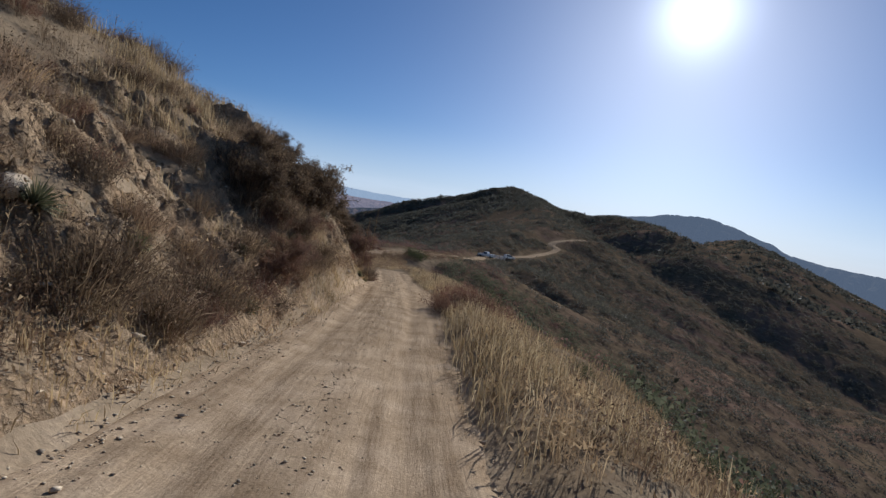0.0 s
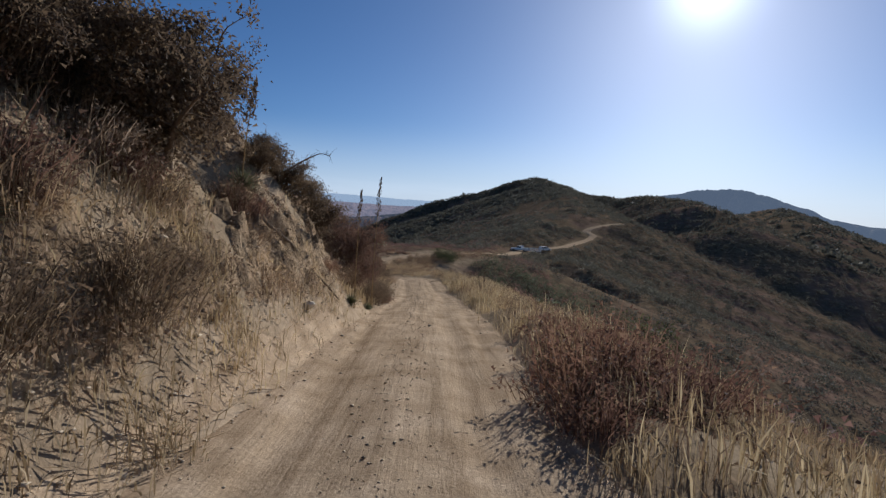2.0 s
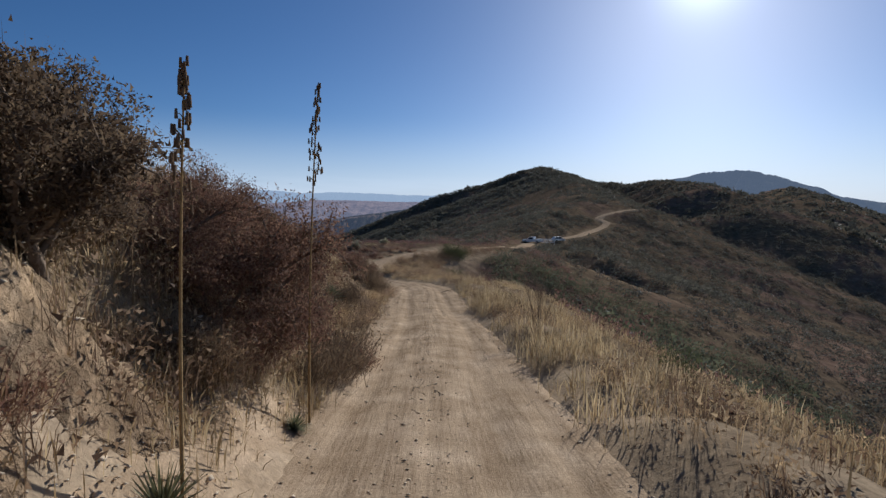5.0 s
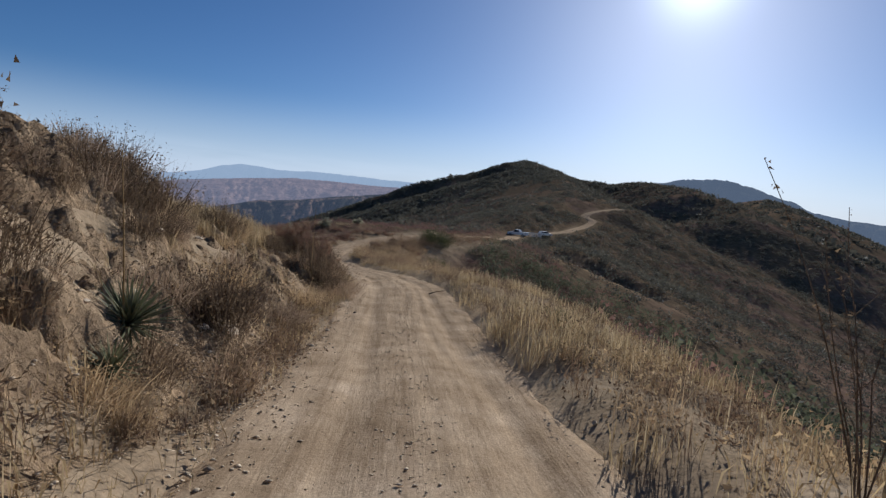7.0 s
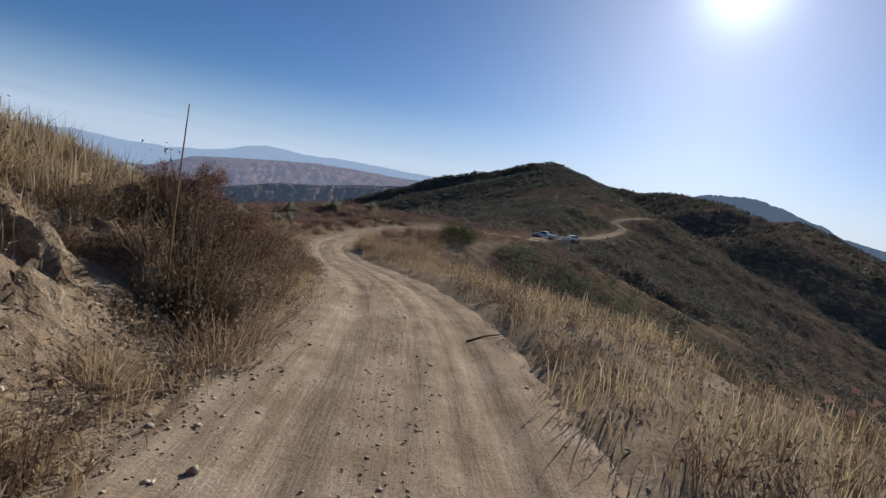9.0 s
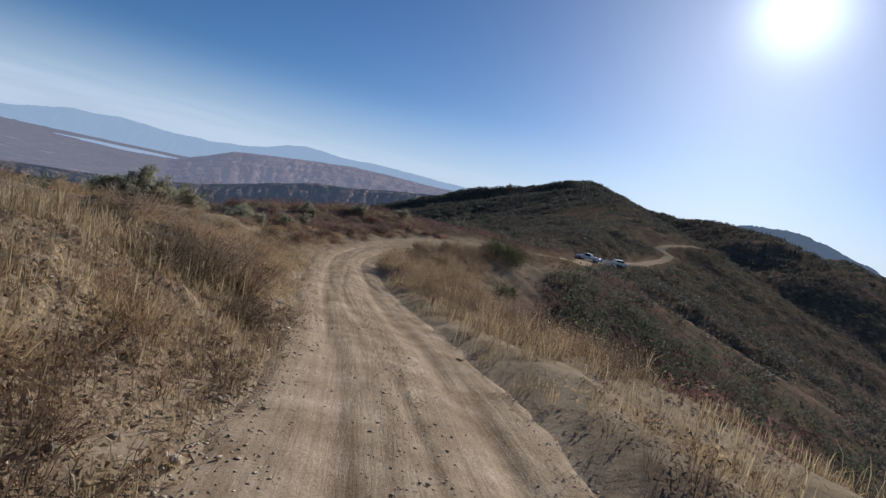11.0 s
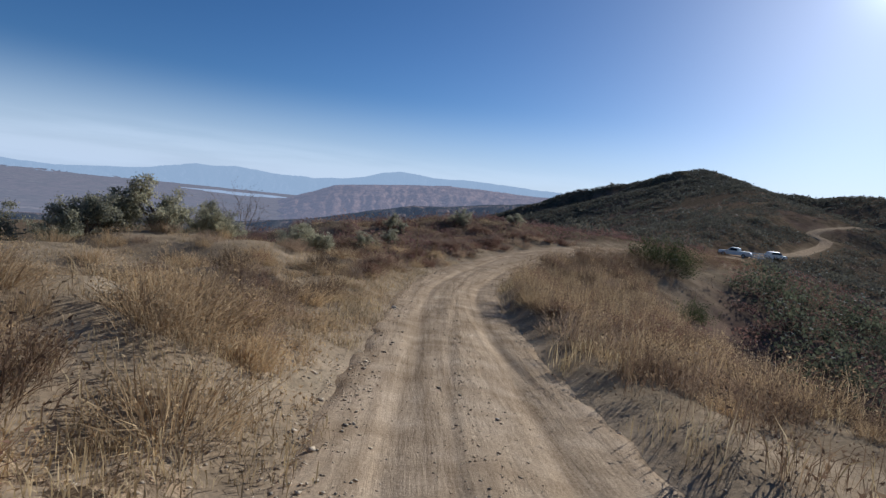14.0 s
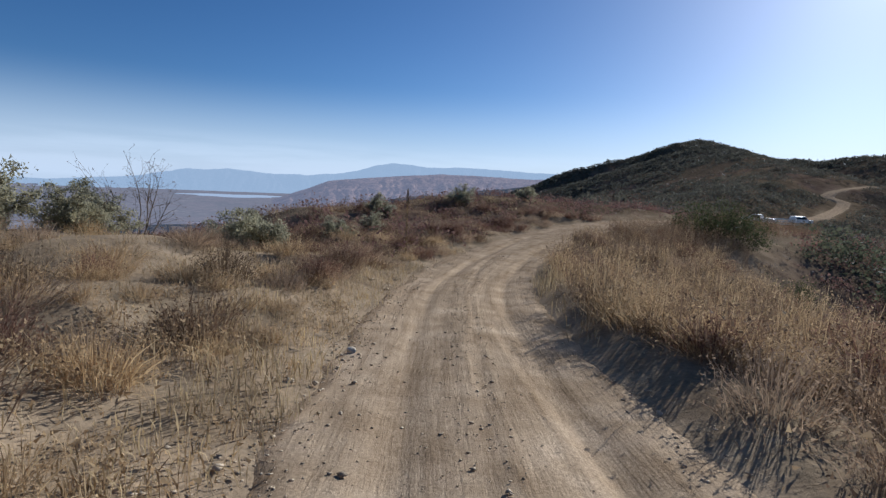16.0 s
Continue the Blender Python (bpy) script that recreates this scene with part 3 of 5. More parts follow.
def fluffy_meshes(name, seed, height, width, material, shoots=300, specks=850, leaf=0.011, thick=0.0026, leaf_material=None, at_tips=0.7):
    """The fine shoots and the small dry leaves of a soft rounded bush."""
    rng = np.random.default_rng(seed)
    turn, open_ = rng.uniform(0, 2 * np.pi, shoots), rng.uniform(0, 1, shoots) ** 0.55
    out = np.stack([np.cos(turn), np.sin(turn), 0 * turn], 1)
    lobe = 1 + 0.22 * np.sin(2 * turn + rng.uniform(0, 6)) + 0.16 * np.sin(5 * turn + rng.uniform(0, 6))
    reach = (rng.uniform(0.72, 1.08, shoots) * lobe)[:, None]
    root = out * (open_ * rng.uniform(0.15, 0.8, shoots))[:, None] * width + [0, 0, -0.05]
    rise = (np.sqrt(1 - 0.8 * open_ ** 2) * rng.uniform(0.55, 1.0, shoots))[:, None]
    tip = out * open_[:, None] * width * reach + np.array([0, 0, height]) * rise * reach + rng.normal(0, 0.05, (shoots, 3)) * height
    mid = root + (tip - root) * 0.5 + [0, 0, 0.1 * height] + rng.normal(0, 0.03, (shoots, 3)) * height
    side = unit(np.cross(tip - root, rng.normal(size=(shoots, 3)))) * thick * rng.uniform(0.6, 1.4, (shoots, 1))
    v = np.stack([root, mid - side, mid + side, tip], 1).reshape(-1, 3)
    f = (np.arange(shoots)[:, None, None] * 4 + np.array([[0, 2, 1], [1, 2, 3]])).reshape(-1, 3)
    k = rng.integers(0, shoots, specks)
    u = rng.uniform(0, 1, (specks, 1)) ** at_tips
    places = mid[k] + (tip[k] - mid[k]) * u + rng.normal(0, 0.035, (specks, 3)) * (height + width) * min(1.0, at_tips + 0.3)
    places = places[places[:, 2] > 0.01]
    return tri_mesh(name + "_shoots", v, f, material), tri_mesh(name + "_leaves", *leaves(rng, places, leaf), leaf_material or material)


def tree_meshes(name, seed, height, width, leaf_material, limbs=7, boughs=6, clump=60, leaf=0.045, bare=0.0):
    rng = np.random.default_rng(seed)
    trunk, wood, spots = [], [], []
    stem = bent(rng, [0, 0, -0.15], [rng.normal(0, 0.15), rng.normal(0, 0.15), 1], height * 0.5, 5, 0.12)
    trunk.append(tube(stem, 0.045 * height, 0.025 * height, 7))
    for k in range(limbs):
        turn = k * 2.4 + rng.uniform(-0.4, 0.4)
        start = stem[rng.integers(1, 6)]
        aim = [math.cos(turn) * width / height, math.sin(turn) * width / height, rng.uniform(0.35, 1.3)]
        p = bent(rng, start, aim, height * rng.uniform(0.4, 0.62), 5, 0.17)
        wood.append(tube(p, 0.02 * height, 0.006 * height, 5))
        for _ in range(boughs):
            i = rng.integers(2, 6)
            q = bent(rng, p[i], unit(p[i] - p[i - 1]) * 0.8 + rng.normal(0, 0.6, 3), height * rng.uniform(0.12, 0.3), 4, 0.25)
            wood.append(tube(q, 0.006 * height, 0.0018 * height))
            for r in range(3):
                g = bent(rng, q[rng.integers(1, 5)], rng.normal(0, 1, 3) + [0, 0, 0.4], height * 0.09, 2, 0.3)
                wood.append(tube(g, 0.003 * height, 0.001 * height))
                if rng.random() >= bare:
                    spots.append((g[-1], height * 0.042))
            if rng.random() >= bare:
                spots.append((q[-1], height * 0.05))
    places = np.concatenate([c + rng.normal(0, s, (clump, 3)) * [1, 1, 0.75] for c, s in spots]) if spots else np.zeros((3, 3))
    return tri_mesh(name + "_trunk", *merged(trunk), TWIG, True), tri_mesh(name + "_branches", *merged(wood), TWIG), tri_mesh(name + "_leaves", *leaves(rng, places, leaf), leaf_material)


def ground_z(x, y):
    return float(land(np.array([x]), np.array([y]))[0][0])


def planted(name, meshes, part_names, x, y, z, scale, turn, label, category, group="", tilt=(0, 0)):
    base = new(name)
    base.empty_display_size = 0.2
    for mesh, part_name in zip(meshes, part_names):
        part(part_name, mesh, base)
    base.matrix_world = pose(x, y, z, tilt[0], tilt[1], turn) @ Matrix.Diagonal((scale, scale, scale, 1))
    return tagged(base, label, category, group)


def stone_mesh(name, seed, material, rounds=1):
    rng = np.random.default_rng(seed)
    bm = bmesh.new()
    bmesh.ops.create_icosphere(bm, subdivisions=rounds, radius=1)
    cuts = [(unit(rng.normal(size=3)), rng.uniform(0.5, 0.85)) for _ in range(7)]
    for v in bm.verts:
        p = np.array(v.co)
        for n, d in cuts:
            over = p @ n - d
            if over > 0:
                p = p - n * over
        v.co = p * [1.0, rng.uniform(0.72, 0.85), rng.uniform(0.55, 0.7)]
    mesh = bpy.data.meshes.new(name)
    bm.to_mesh(mesh)
    bm.free()
    mesh.materials.append(material)
    return mesh


def gravel_arrays(rng, x, y, size):
    """Small angular stones, eight faces each, half sunk in the ground."""
    z = land(x, y)[0] + crumble(x, y) * (road_frame(x, y)[0] > 1.9)
    n = len(x)
    corner = np.array([[1, 0, 0], [0, 1, 0], [-1, 0, 0], [0, -1, 0], [0, 0, 1], [0, 0, -0.6]], float)
    v = corner[None] * rng.uniform(0.55, 1.25, (n, 6, 1)) + rng.normal(0, 0.16, (n, 6, 3))
    a = rng.uniform(0, 2 * np.pi, n)
    c, s = np.cos(a)[:, None], np.sin(a)[:, None]
    v = np.stack([v[..., 0] * c - v[..., 1] * s, v[..., 0] * s + v[..., 1] * c, v[..., 2] * 0.45], -1) * size[:, None, None]
    v = v + np.stack([x, y, z + size * 0.25 + 0.012], 1)[:, None]
    f = np.array([[0, 1, 4], [1, 2, 4], [2, 3, 4], [3, 0, 4], [1, 0, 5], [2, 1, 5], [3, 2, 5], [0, 3, 5]])
    return v.reshape(-1, 3), (np.arange(n)[:, None, None] * 6 + f).reshape(-1, 3)


def beside(along, left):
    """Places at a distance along the road and to the left of it."""
    k = np.clip(along / 0.5, 0, len(LINE) - 1)
    i = np.arange(len(LINE))
    px, py = np.interp(k, i, LINE[:, 0]), np.interp(k, i, LINE[:, 1])
    hx, hy = np.interp(k, i, HEAD[:, 0]), np.interp(k, i, HEAD[:, 1])
    return px - hy * left, py + hx * left


def dome(rng, x, y, z, radius, tall, count, leaf):
    """Leafy low mounds, one for each place, seen from afar."""
    n = len(x)
    u = unit(rng.normal(size=(n, count, 3)))
    u[..., 2] = np.abs(u[..., 2])
    lump = 1 + 0.28 * np.sin(3 * np.arctan2(u[..., 1], u[..., 0]) + rng.uniform(0, 6, (n, 1))) * np.sin(4 * u[..., 2] + rng.uniform(0, 6, (n, 1)))
    r = rng.uniform(0.3, 1.0, (n, count)) ** 0.5 * lump
    p = u * r[..., None] * np.stack([radius, radius, tall], -1)[:, None] + np.stack([x, y, z], -1)[:, None]
    a = unit(rng.normal(size=(n, count, 3)) + 0.8 * u)
    b = unit(np.cross(a, rng.normal(size=(n, count, 3))))
    s = (leaf * radius)[:, None, None] * rng.uniform(0.6, 1.4, (n, count, 1))
    v = np.stack([p - b * s, p + b * s, p + a * s * 1.5], 2).reshape(-1, 3)
    return v, np.arange(len(v)).reshape(-1, 3)


def scattered(name, arrays, material, label, category):
    return tagged(new(name, tri_mesh(name, *arrays, material)), label, category, kind="stuff")


# ---- the carriageway and the cut bank ----
def crumble(x, y):
    """Broken rock: ledges, sockets and loose blocks on the steep face."""
    z, on_road, cut, far = land(x, y)
    block = np.abs(fbm(x / 0.9, y / 0.9 + z, 4, 131, 0.6))
    chip = fbm(x / 0.22, y / 0.22 + 3 * z, 3, 137, 0.6)
    ledge = np.abs(((z + 0.25 * fbm(x / 1.3, y / 1.3, 2, 139)) / 0.34) % 1 - 0.5) - 0.25
    return 0.02 + cut * (0.3 * (block - 0.45) + 0.09 * chip + 0.24 * ledge) + 0.03 * chip


DIRT = road_material()
road = tagged(strip("road", (14, 150), 0.14, (-1.9, 1.9), 0.07, lambda s, d, x, y: 0.012 + 0.003 * fbm(x / 0.3, y / 0.3, 2, 141), DIRT, 0.11, 0.4), "narrow dusty tan dirt road with wheel ruts", "road", kind="structure")
bank = tagged(strip("cut_bank", (24, 90), 0.11, (1.3, 6.6), 0.085, lambda s, d, x, y: crumble(x, y), bank_material(), 0.3), "crumbling tan cut bank of earth and rock", "bank", kind="structure")
far_road = tagged(strip("road_beyond", (149, 352), 0.7, (-1.7, 1.7), 0.34, lambda s, d, x, y: 0.18 + 0 * s, DIRT, 0.35), "pale dirt road winding up the far hillside", "road", kind="structure")

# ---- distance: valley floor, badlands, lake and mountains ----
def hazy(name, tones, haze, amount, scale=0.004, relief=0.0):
    """Far land; the haze of miles of bright air is mixed in as glow."""
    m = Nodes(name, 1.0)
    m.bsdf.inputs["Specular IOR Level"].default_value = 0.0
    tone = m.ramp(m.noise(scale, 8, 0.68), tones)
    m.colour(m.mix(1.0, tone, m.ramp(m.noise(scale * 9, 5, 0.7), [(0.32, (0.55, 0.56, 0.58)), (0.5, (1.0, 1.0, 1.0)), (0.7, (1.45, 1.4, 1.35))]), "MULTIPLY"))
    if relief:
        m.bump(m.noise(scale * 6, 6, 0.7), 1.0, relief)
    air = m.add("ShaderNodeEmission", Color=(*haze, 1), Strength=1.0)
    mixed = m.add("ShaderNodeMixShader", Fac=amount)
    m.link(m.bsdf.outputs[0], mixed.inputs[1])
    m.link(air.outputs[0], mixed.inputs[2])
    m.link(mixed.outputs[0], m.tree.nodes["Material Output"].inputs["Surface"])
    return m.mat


EYE = (-2.6, 36.0)


def range_of_hills(name, near, far, rows, crests, base, rugged, wave, material, label, seed, gully=0.0, grain=0.7):
    """A range round the viewpoint: compass bearing, angle of its skyline; it rises from near to far, cut by gullies that run down it."""
    bearing = np.arange(crests[0][0], crests[-1][0] + 0.01, 0.13)
    angle = np.interp(bearing, *zip(*crests))
    dist = np.linspace(near, far, rows)
    gb, gd = np.meshgrid(np.radians(bearing), dist)
    x, y = EYE[0] + gd * np.sin(gb), EYE[1] + gd * np.cos(gb)
    crest = -3.2 + far * 0.93 * np.tan(np.radians(angle))[None, :] + far * grain * 0.0009 * fbm(bearing / 2.2, bearing * 0 + seed, 6, seed, 0.55)[None, :]
    rise = np.linspace(0, 1, rows)[:, None]
    lift = np.sin(np.clip(rise / 0.93, 0, 1.15) * math.pi / 2) ** 1.3
    n = fbm(x / wave, y / wave, 6, seed)
    swell = np.sin(rise * math.pi) ** 0.6
    z = base + (crest - base) * lift + rugged * (np.abs(n) * 1.6 - 0.75) * swell * (1 - 0.7 * rise) + rugged * 0.08 * n
    run = np.degrees(gb)
    cut = np.abs(fbm(run * 0.9 + 0.5 * n, gd / far * 3, 4, seed + 7, 0.6))
    z = z - gully * np.clip(0.5 - cut, 0, 1) * np.sin(rise * math.pi) ** 2
    i = np.arange(z.size).reshape(z.shape)
    a, b, c, d = i[:-1, :-1].ravel(), i[:-1, 1:].ravel(), i[1:, 1:].ravel(), i[1:, :-1].ravel()
    tris = np.concatenate([np.stack([a, b, c], 1), np.stack([a, c, d], 1)])
    mesh = tri_mesh(name, np.stack([x.ravel(), y.ravel(), z.ravel()], 1), tris, material, True)
    return tagged(new(name, mesh), label, "hills", kind="structure")


# third value: haze colour that glows over the land; fourth: its share
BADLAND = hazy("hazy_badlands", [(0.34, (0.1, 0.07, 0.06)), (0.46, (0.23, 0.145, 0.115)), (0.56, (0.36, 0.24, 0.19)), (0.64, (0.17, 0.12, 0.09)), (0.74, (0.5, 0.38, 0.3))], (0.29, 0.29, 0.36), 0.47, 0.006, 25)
BLUE_RANGE = hazy("hazy_blue_mountains", [(0.3, (0.08, 0.08, 0.1)), (0.7, (0.2, 0.18, 0.18))], (0.335, 0.41, 0.5), 0.84, 0.004, 40)
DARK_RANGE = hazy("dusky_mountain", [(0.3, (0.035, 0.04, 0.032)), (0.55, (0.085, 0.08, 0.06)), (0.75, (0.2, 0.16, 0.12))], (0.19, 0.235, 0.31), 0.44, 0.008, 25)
# the dark tones paint this ridge's shade into its colour
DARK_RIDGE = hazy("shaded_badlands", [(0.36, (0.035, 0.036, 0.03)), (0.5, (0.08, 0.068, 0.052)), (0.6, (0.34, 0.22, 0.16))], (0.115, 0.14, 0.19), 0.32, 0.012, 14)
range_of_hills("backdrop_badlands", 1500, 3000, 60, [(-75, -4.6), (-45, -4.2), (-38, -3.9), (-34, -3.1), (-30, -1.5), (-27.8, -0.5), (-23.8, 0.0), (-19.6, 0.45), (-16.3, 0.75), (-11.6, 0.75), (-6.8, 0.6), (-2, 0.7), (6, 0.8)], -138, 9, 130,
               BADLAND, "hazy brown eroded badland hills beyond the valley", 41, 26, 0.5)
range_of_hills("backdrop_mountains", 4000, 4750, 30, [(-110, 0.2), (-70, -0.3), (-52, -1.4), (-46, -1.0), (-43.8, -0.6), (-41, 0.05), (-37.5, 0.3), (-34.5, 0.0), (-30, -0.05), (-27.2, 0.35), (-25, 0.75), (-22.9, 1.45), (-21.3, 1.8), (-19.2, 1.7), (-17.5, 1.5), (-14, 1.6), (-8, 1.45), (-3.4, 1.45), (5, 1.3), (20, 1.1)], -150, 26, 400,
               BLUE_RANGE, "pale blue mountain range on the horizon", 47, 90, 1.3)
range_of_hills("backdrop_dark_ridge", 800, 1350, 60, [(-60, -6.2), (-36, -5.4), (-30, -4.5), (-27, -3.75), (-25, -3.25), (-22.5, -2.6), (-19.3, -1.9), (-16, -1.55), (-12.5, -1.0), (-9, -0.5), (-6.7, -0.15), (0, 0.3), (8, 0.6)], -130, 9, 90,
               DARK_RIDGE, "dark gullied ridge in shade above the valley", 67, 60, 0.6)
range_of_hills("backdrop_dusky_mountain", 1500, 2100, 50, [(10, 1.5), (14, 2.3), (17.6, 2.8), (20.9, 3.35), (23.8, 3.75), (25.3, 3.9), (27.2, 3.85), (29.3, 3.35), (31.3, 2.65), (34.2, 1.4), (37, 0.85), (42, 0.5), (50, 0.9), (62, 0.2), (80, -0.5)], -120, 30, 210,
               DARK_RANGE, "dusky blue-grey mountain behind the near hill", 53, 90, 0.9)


def floor_height(bearing, dist):
    return -140 + 0 * dist


def valley_floor():
    bearing, dist = np.radians(np.arange(-115, 21, 1.0)), np.linspace(1250, 4500, 40)
    gb, gd = np.meshgrid(bearing, dist)
    x, y = EYE[0] + gd * np.sin(gb), EYE[1] + gd * np.cos(gb)
    z = floor_height(gb, gd) + 6 * np.clip((3000 - gd) / 500, 0.1, 1) * fbm(x / 300, y / 300, 4, 59) - 10 * (gd < 1300)
    i = np.arange(z.size).reshape(z.shape)
    a, b, c, d = i[:-1, :-1].ravel(), i[:-1, 1:].ravel(), i[1:, 1:].ravel(), i[1:, :-1].ravel()
    tris = np.concatenate([np.stack([a, b, c], 1), np.stack([a, c, d], 1)])
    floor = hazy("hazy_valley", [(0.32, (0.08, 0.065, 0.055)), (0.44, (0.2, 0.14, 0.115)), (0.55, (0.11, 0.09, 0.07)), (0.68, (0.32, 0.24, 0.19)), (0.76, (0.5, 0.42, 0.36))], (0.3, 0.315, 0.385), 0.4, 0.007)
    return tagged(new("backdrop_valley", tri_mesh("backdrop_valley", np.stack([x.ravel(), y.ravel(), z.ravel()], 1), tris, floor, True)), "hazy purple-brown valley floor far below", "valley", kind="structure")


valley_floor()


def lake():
    m = Nodes("hazy_lake_water", 0.15)
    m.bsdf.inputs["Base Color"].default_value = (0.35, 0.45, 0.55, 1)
    # glow mixed into the water stands in for the haze before it
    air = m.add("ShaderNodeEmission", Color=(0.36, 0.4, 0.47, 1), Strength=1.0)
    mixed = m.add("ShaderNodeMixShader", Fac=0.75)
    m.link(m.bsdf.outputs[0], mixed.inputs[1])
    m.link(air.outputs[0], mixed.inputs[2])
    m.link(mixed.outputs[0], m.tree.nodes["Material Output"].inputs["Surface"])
    bm = bmesh.new()
    ring = []
    for k in range(40):
        a = 2 * math.pi * k / 40
        wob = 1 + 0.18 * math.sin(3 * a) + 0.1 * math.sin(7 * a)
        bearing, dist = radians(-36.8 + 4.6 * math.cos(a) * wob), 3350 + 190 * math.sin(a) * wob
        ring.append(bm.verts.new((EYE[0] + dist * math.sin(bearing), EYE[1] + dist * math.cos(bearing), float(floor_height(bearing, dist)) + 1.2)))
    bm.faces.new(ring)
    low = bmesh.ops.extrude_face_region(bm, geom=list(bm.faces))
    bmesh.ops.translate(bm, vec=(0, 0, -25), verts=[v for v in low["geom"] if isinstance(v, bmesh.types.BMVert)])
    bmesh.ops.recalc_face_normals(bm, faces=bm.faces)
    mesh = bpy.data.meshes.new("water")
    bm.to_mesh(mesh)
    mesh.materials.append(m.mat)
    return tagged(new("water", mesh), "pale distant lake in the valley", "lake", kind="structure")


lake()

# ---- scrub on the far hills ----
rng = np.random.default_rng(7)


def far_scrub(name, count, box, keep, radius, tall, per, leaf, material, label, clear=3.2):
    x, y = rng.uniform(box[0], box[1], count), rng.uniform(box[2], box[3], count)
    z, on_road, cut, far = land(x, y)
    d = road_frame(x, y)[0]
    ok = (np.abs(d) > clear) & keep(x, y, z, d)
    x, y, z = x[ok], y[ok], z[ok]
    r = radius * rng.uniform(0.5, 1.35, len(x))
    return scattered(name, dome(rng, x, y, z - 0.1 * r, r, r * tall * rng.uniform(0.7, 1.2, len(x)), per, leaf), material, label, "shrubs")


def patchy(x, y, scale, low, seed):
    return fbm(x / scale, y / scale, 3, seed) + rng.uniform(-0.35, 0.35, len(x)) > low


facing = lambda x, y, z, d: (np.abs(x - 40) < 60 + 0.45 * y) & (np.abs(d) > 4)
near_by = lambda x, y: np.hypot(x + 5, y - np.clip(y, 10, 62)) < 42
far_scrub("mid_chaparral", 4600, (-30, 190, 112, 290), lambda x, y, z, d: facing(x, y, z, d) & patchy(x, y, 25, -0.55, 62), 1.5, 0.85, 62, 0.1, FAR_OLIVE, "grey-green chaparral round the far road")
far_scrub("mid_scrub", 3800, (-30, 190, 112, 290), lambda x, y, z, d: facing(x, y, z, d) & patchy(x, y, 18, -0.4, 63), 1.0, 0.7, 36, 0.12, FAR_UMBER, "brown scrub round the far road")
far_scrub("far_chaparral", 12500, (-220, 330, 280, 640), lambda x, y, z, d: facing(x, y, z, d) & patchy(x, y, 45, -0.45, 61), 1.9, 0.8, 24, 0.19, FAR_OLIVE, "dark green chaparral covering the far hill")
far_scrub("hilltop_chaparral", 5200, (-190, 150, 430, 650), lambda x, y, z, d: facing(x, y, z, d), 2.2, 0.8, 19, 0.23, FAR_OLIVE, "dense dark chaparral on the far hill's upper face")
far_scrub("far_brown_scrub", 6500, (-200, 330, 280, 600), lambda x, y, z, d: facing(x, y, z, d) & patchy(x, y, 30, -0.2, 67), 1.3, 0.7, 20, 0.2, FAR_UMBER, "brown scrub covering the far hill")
far_scrub("slope_chaparral", 5600, (4, 150, -10, 215), lambda x, y, z, d: (np.abs(d) > 6) & ~near_by(x, y) & patchy(x, y, 22, -0.45, 71), 1.15, 0.85, 46, 0.11, FAR_OLIVE, "olive green shrubs on the canyon slopes")
far_scrub("slope_scrub", 5000, (2, 130, -10, 190), lambda x, y, z, d: (np.abs(d) > 5) & ~near_by(x, y) & patchy(x, y, 14, -0.35, 73), 0.85, 0.65, 34, 0.12, FAR_UMBER, "brown dry shrubs on the canyon slopes")
far_scrub("near_slope_chaparral", 2500, (2, 45, 0, 115), lambda x, y, z, d: (np.abs(d) > 8) & near_by(x, y) & patchy(x, y, 14, -0.5, 74), 1.3, 1.0, 120, 0.06, GREEN, "olive green shrubs below the road")
far_scrub("near_slope_scrub", 1500, (0, 45, 0, 115), lambda x, y, z, d: (d < -5) & near_by(x, y) & patchy(x, y, 9, -0.3, 75), 0.7, 0.75, 100, 0.065, FAR_RUSSET, "brown dry shrubs below the road")
far_scrub("knoll_scrub", 4600, (-50, 14, 76, 150), lambda x, y, z, d: ((d > 0) | (np.abs(d) > 7)) & patchy(x, y, 9, -0.5, 79), 0.72, 0.85, 48, 0.068, FAR_RUSSET, "russet dry brush on the low knoll", 2.35)
far_scrub("knoll_dead_scrub", 1300, (-60, 14, 74, 150), lambda x, y, z, d: (np.abs(d) > 2.6) & ((d > 0) | (np.abs(d) > 7)) & patchy(x, y, 7, -0.05, 83), 0.65, 0.9, 84, 0.065, FAR_UMBER, "dusty brown brush on the low knoll")
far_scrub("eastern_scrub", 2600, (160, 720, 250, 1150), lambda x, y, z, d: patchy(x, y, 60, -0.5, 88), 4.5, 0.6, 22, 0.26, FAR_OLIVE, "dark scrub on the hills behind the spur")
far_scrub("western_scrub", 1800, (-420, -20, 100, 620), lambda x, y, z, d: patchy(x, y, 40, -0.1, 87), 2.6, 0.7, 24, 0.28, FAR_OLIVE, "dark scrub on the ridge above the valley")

# ---- dry grass ----
def open_ground(x, y):
    """Where plants take hold: the raw faces of the bank stay nearly bare."""
    x, y = np.atleast_1d(x), np.atleast_1d(y)
    d, luck = road_frame(x, y)[0], rng.uniform(0, 1, len(x))
    raw = (y > 15.9) & (y < 21.4) & (d > 1.9) & (d < 3.5) & (luck < 0.9)
    raw |= (y > 7.5) & (y < 11.2) & (d > 2.9) & (d < 4.7) & (luck < 0.75)
    raw |= (y > 30.2) & (y < 41.0) & (d > 2.1) & (d < 4.4) & (luck < 0.72)
    return ~raw


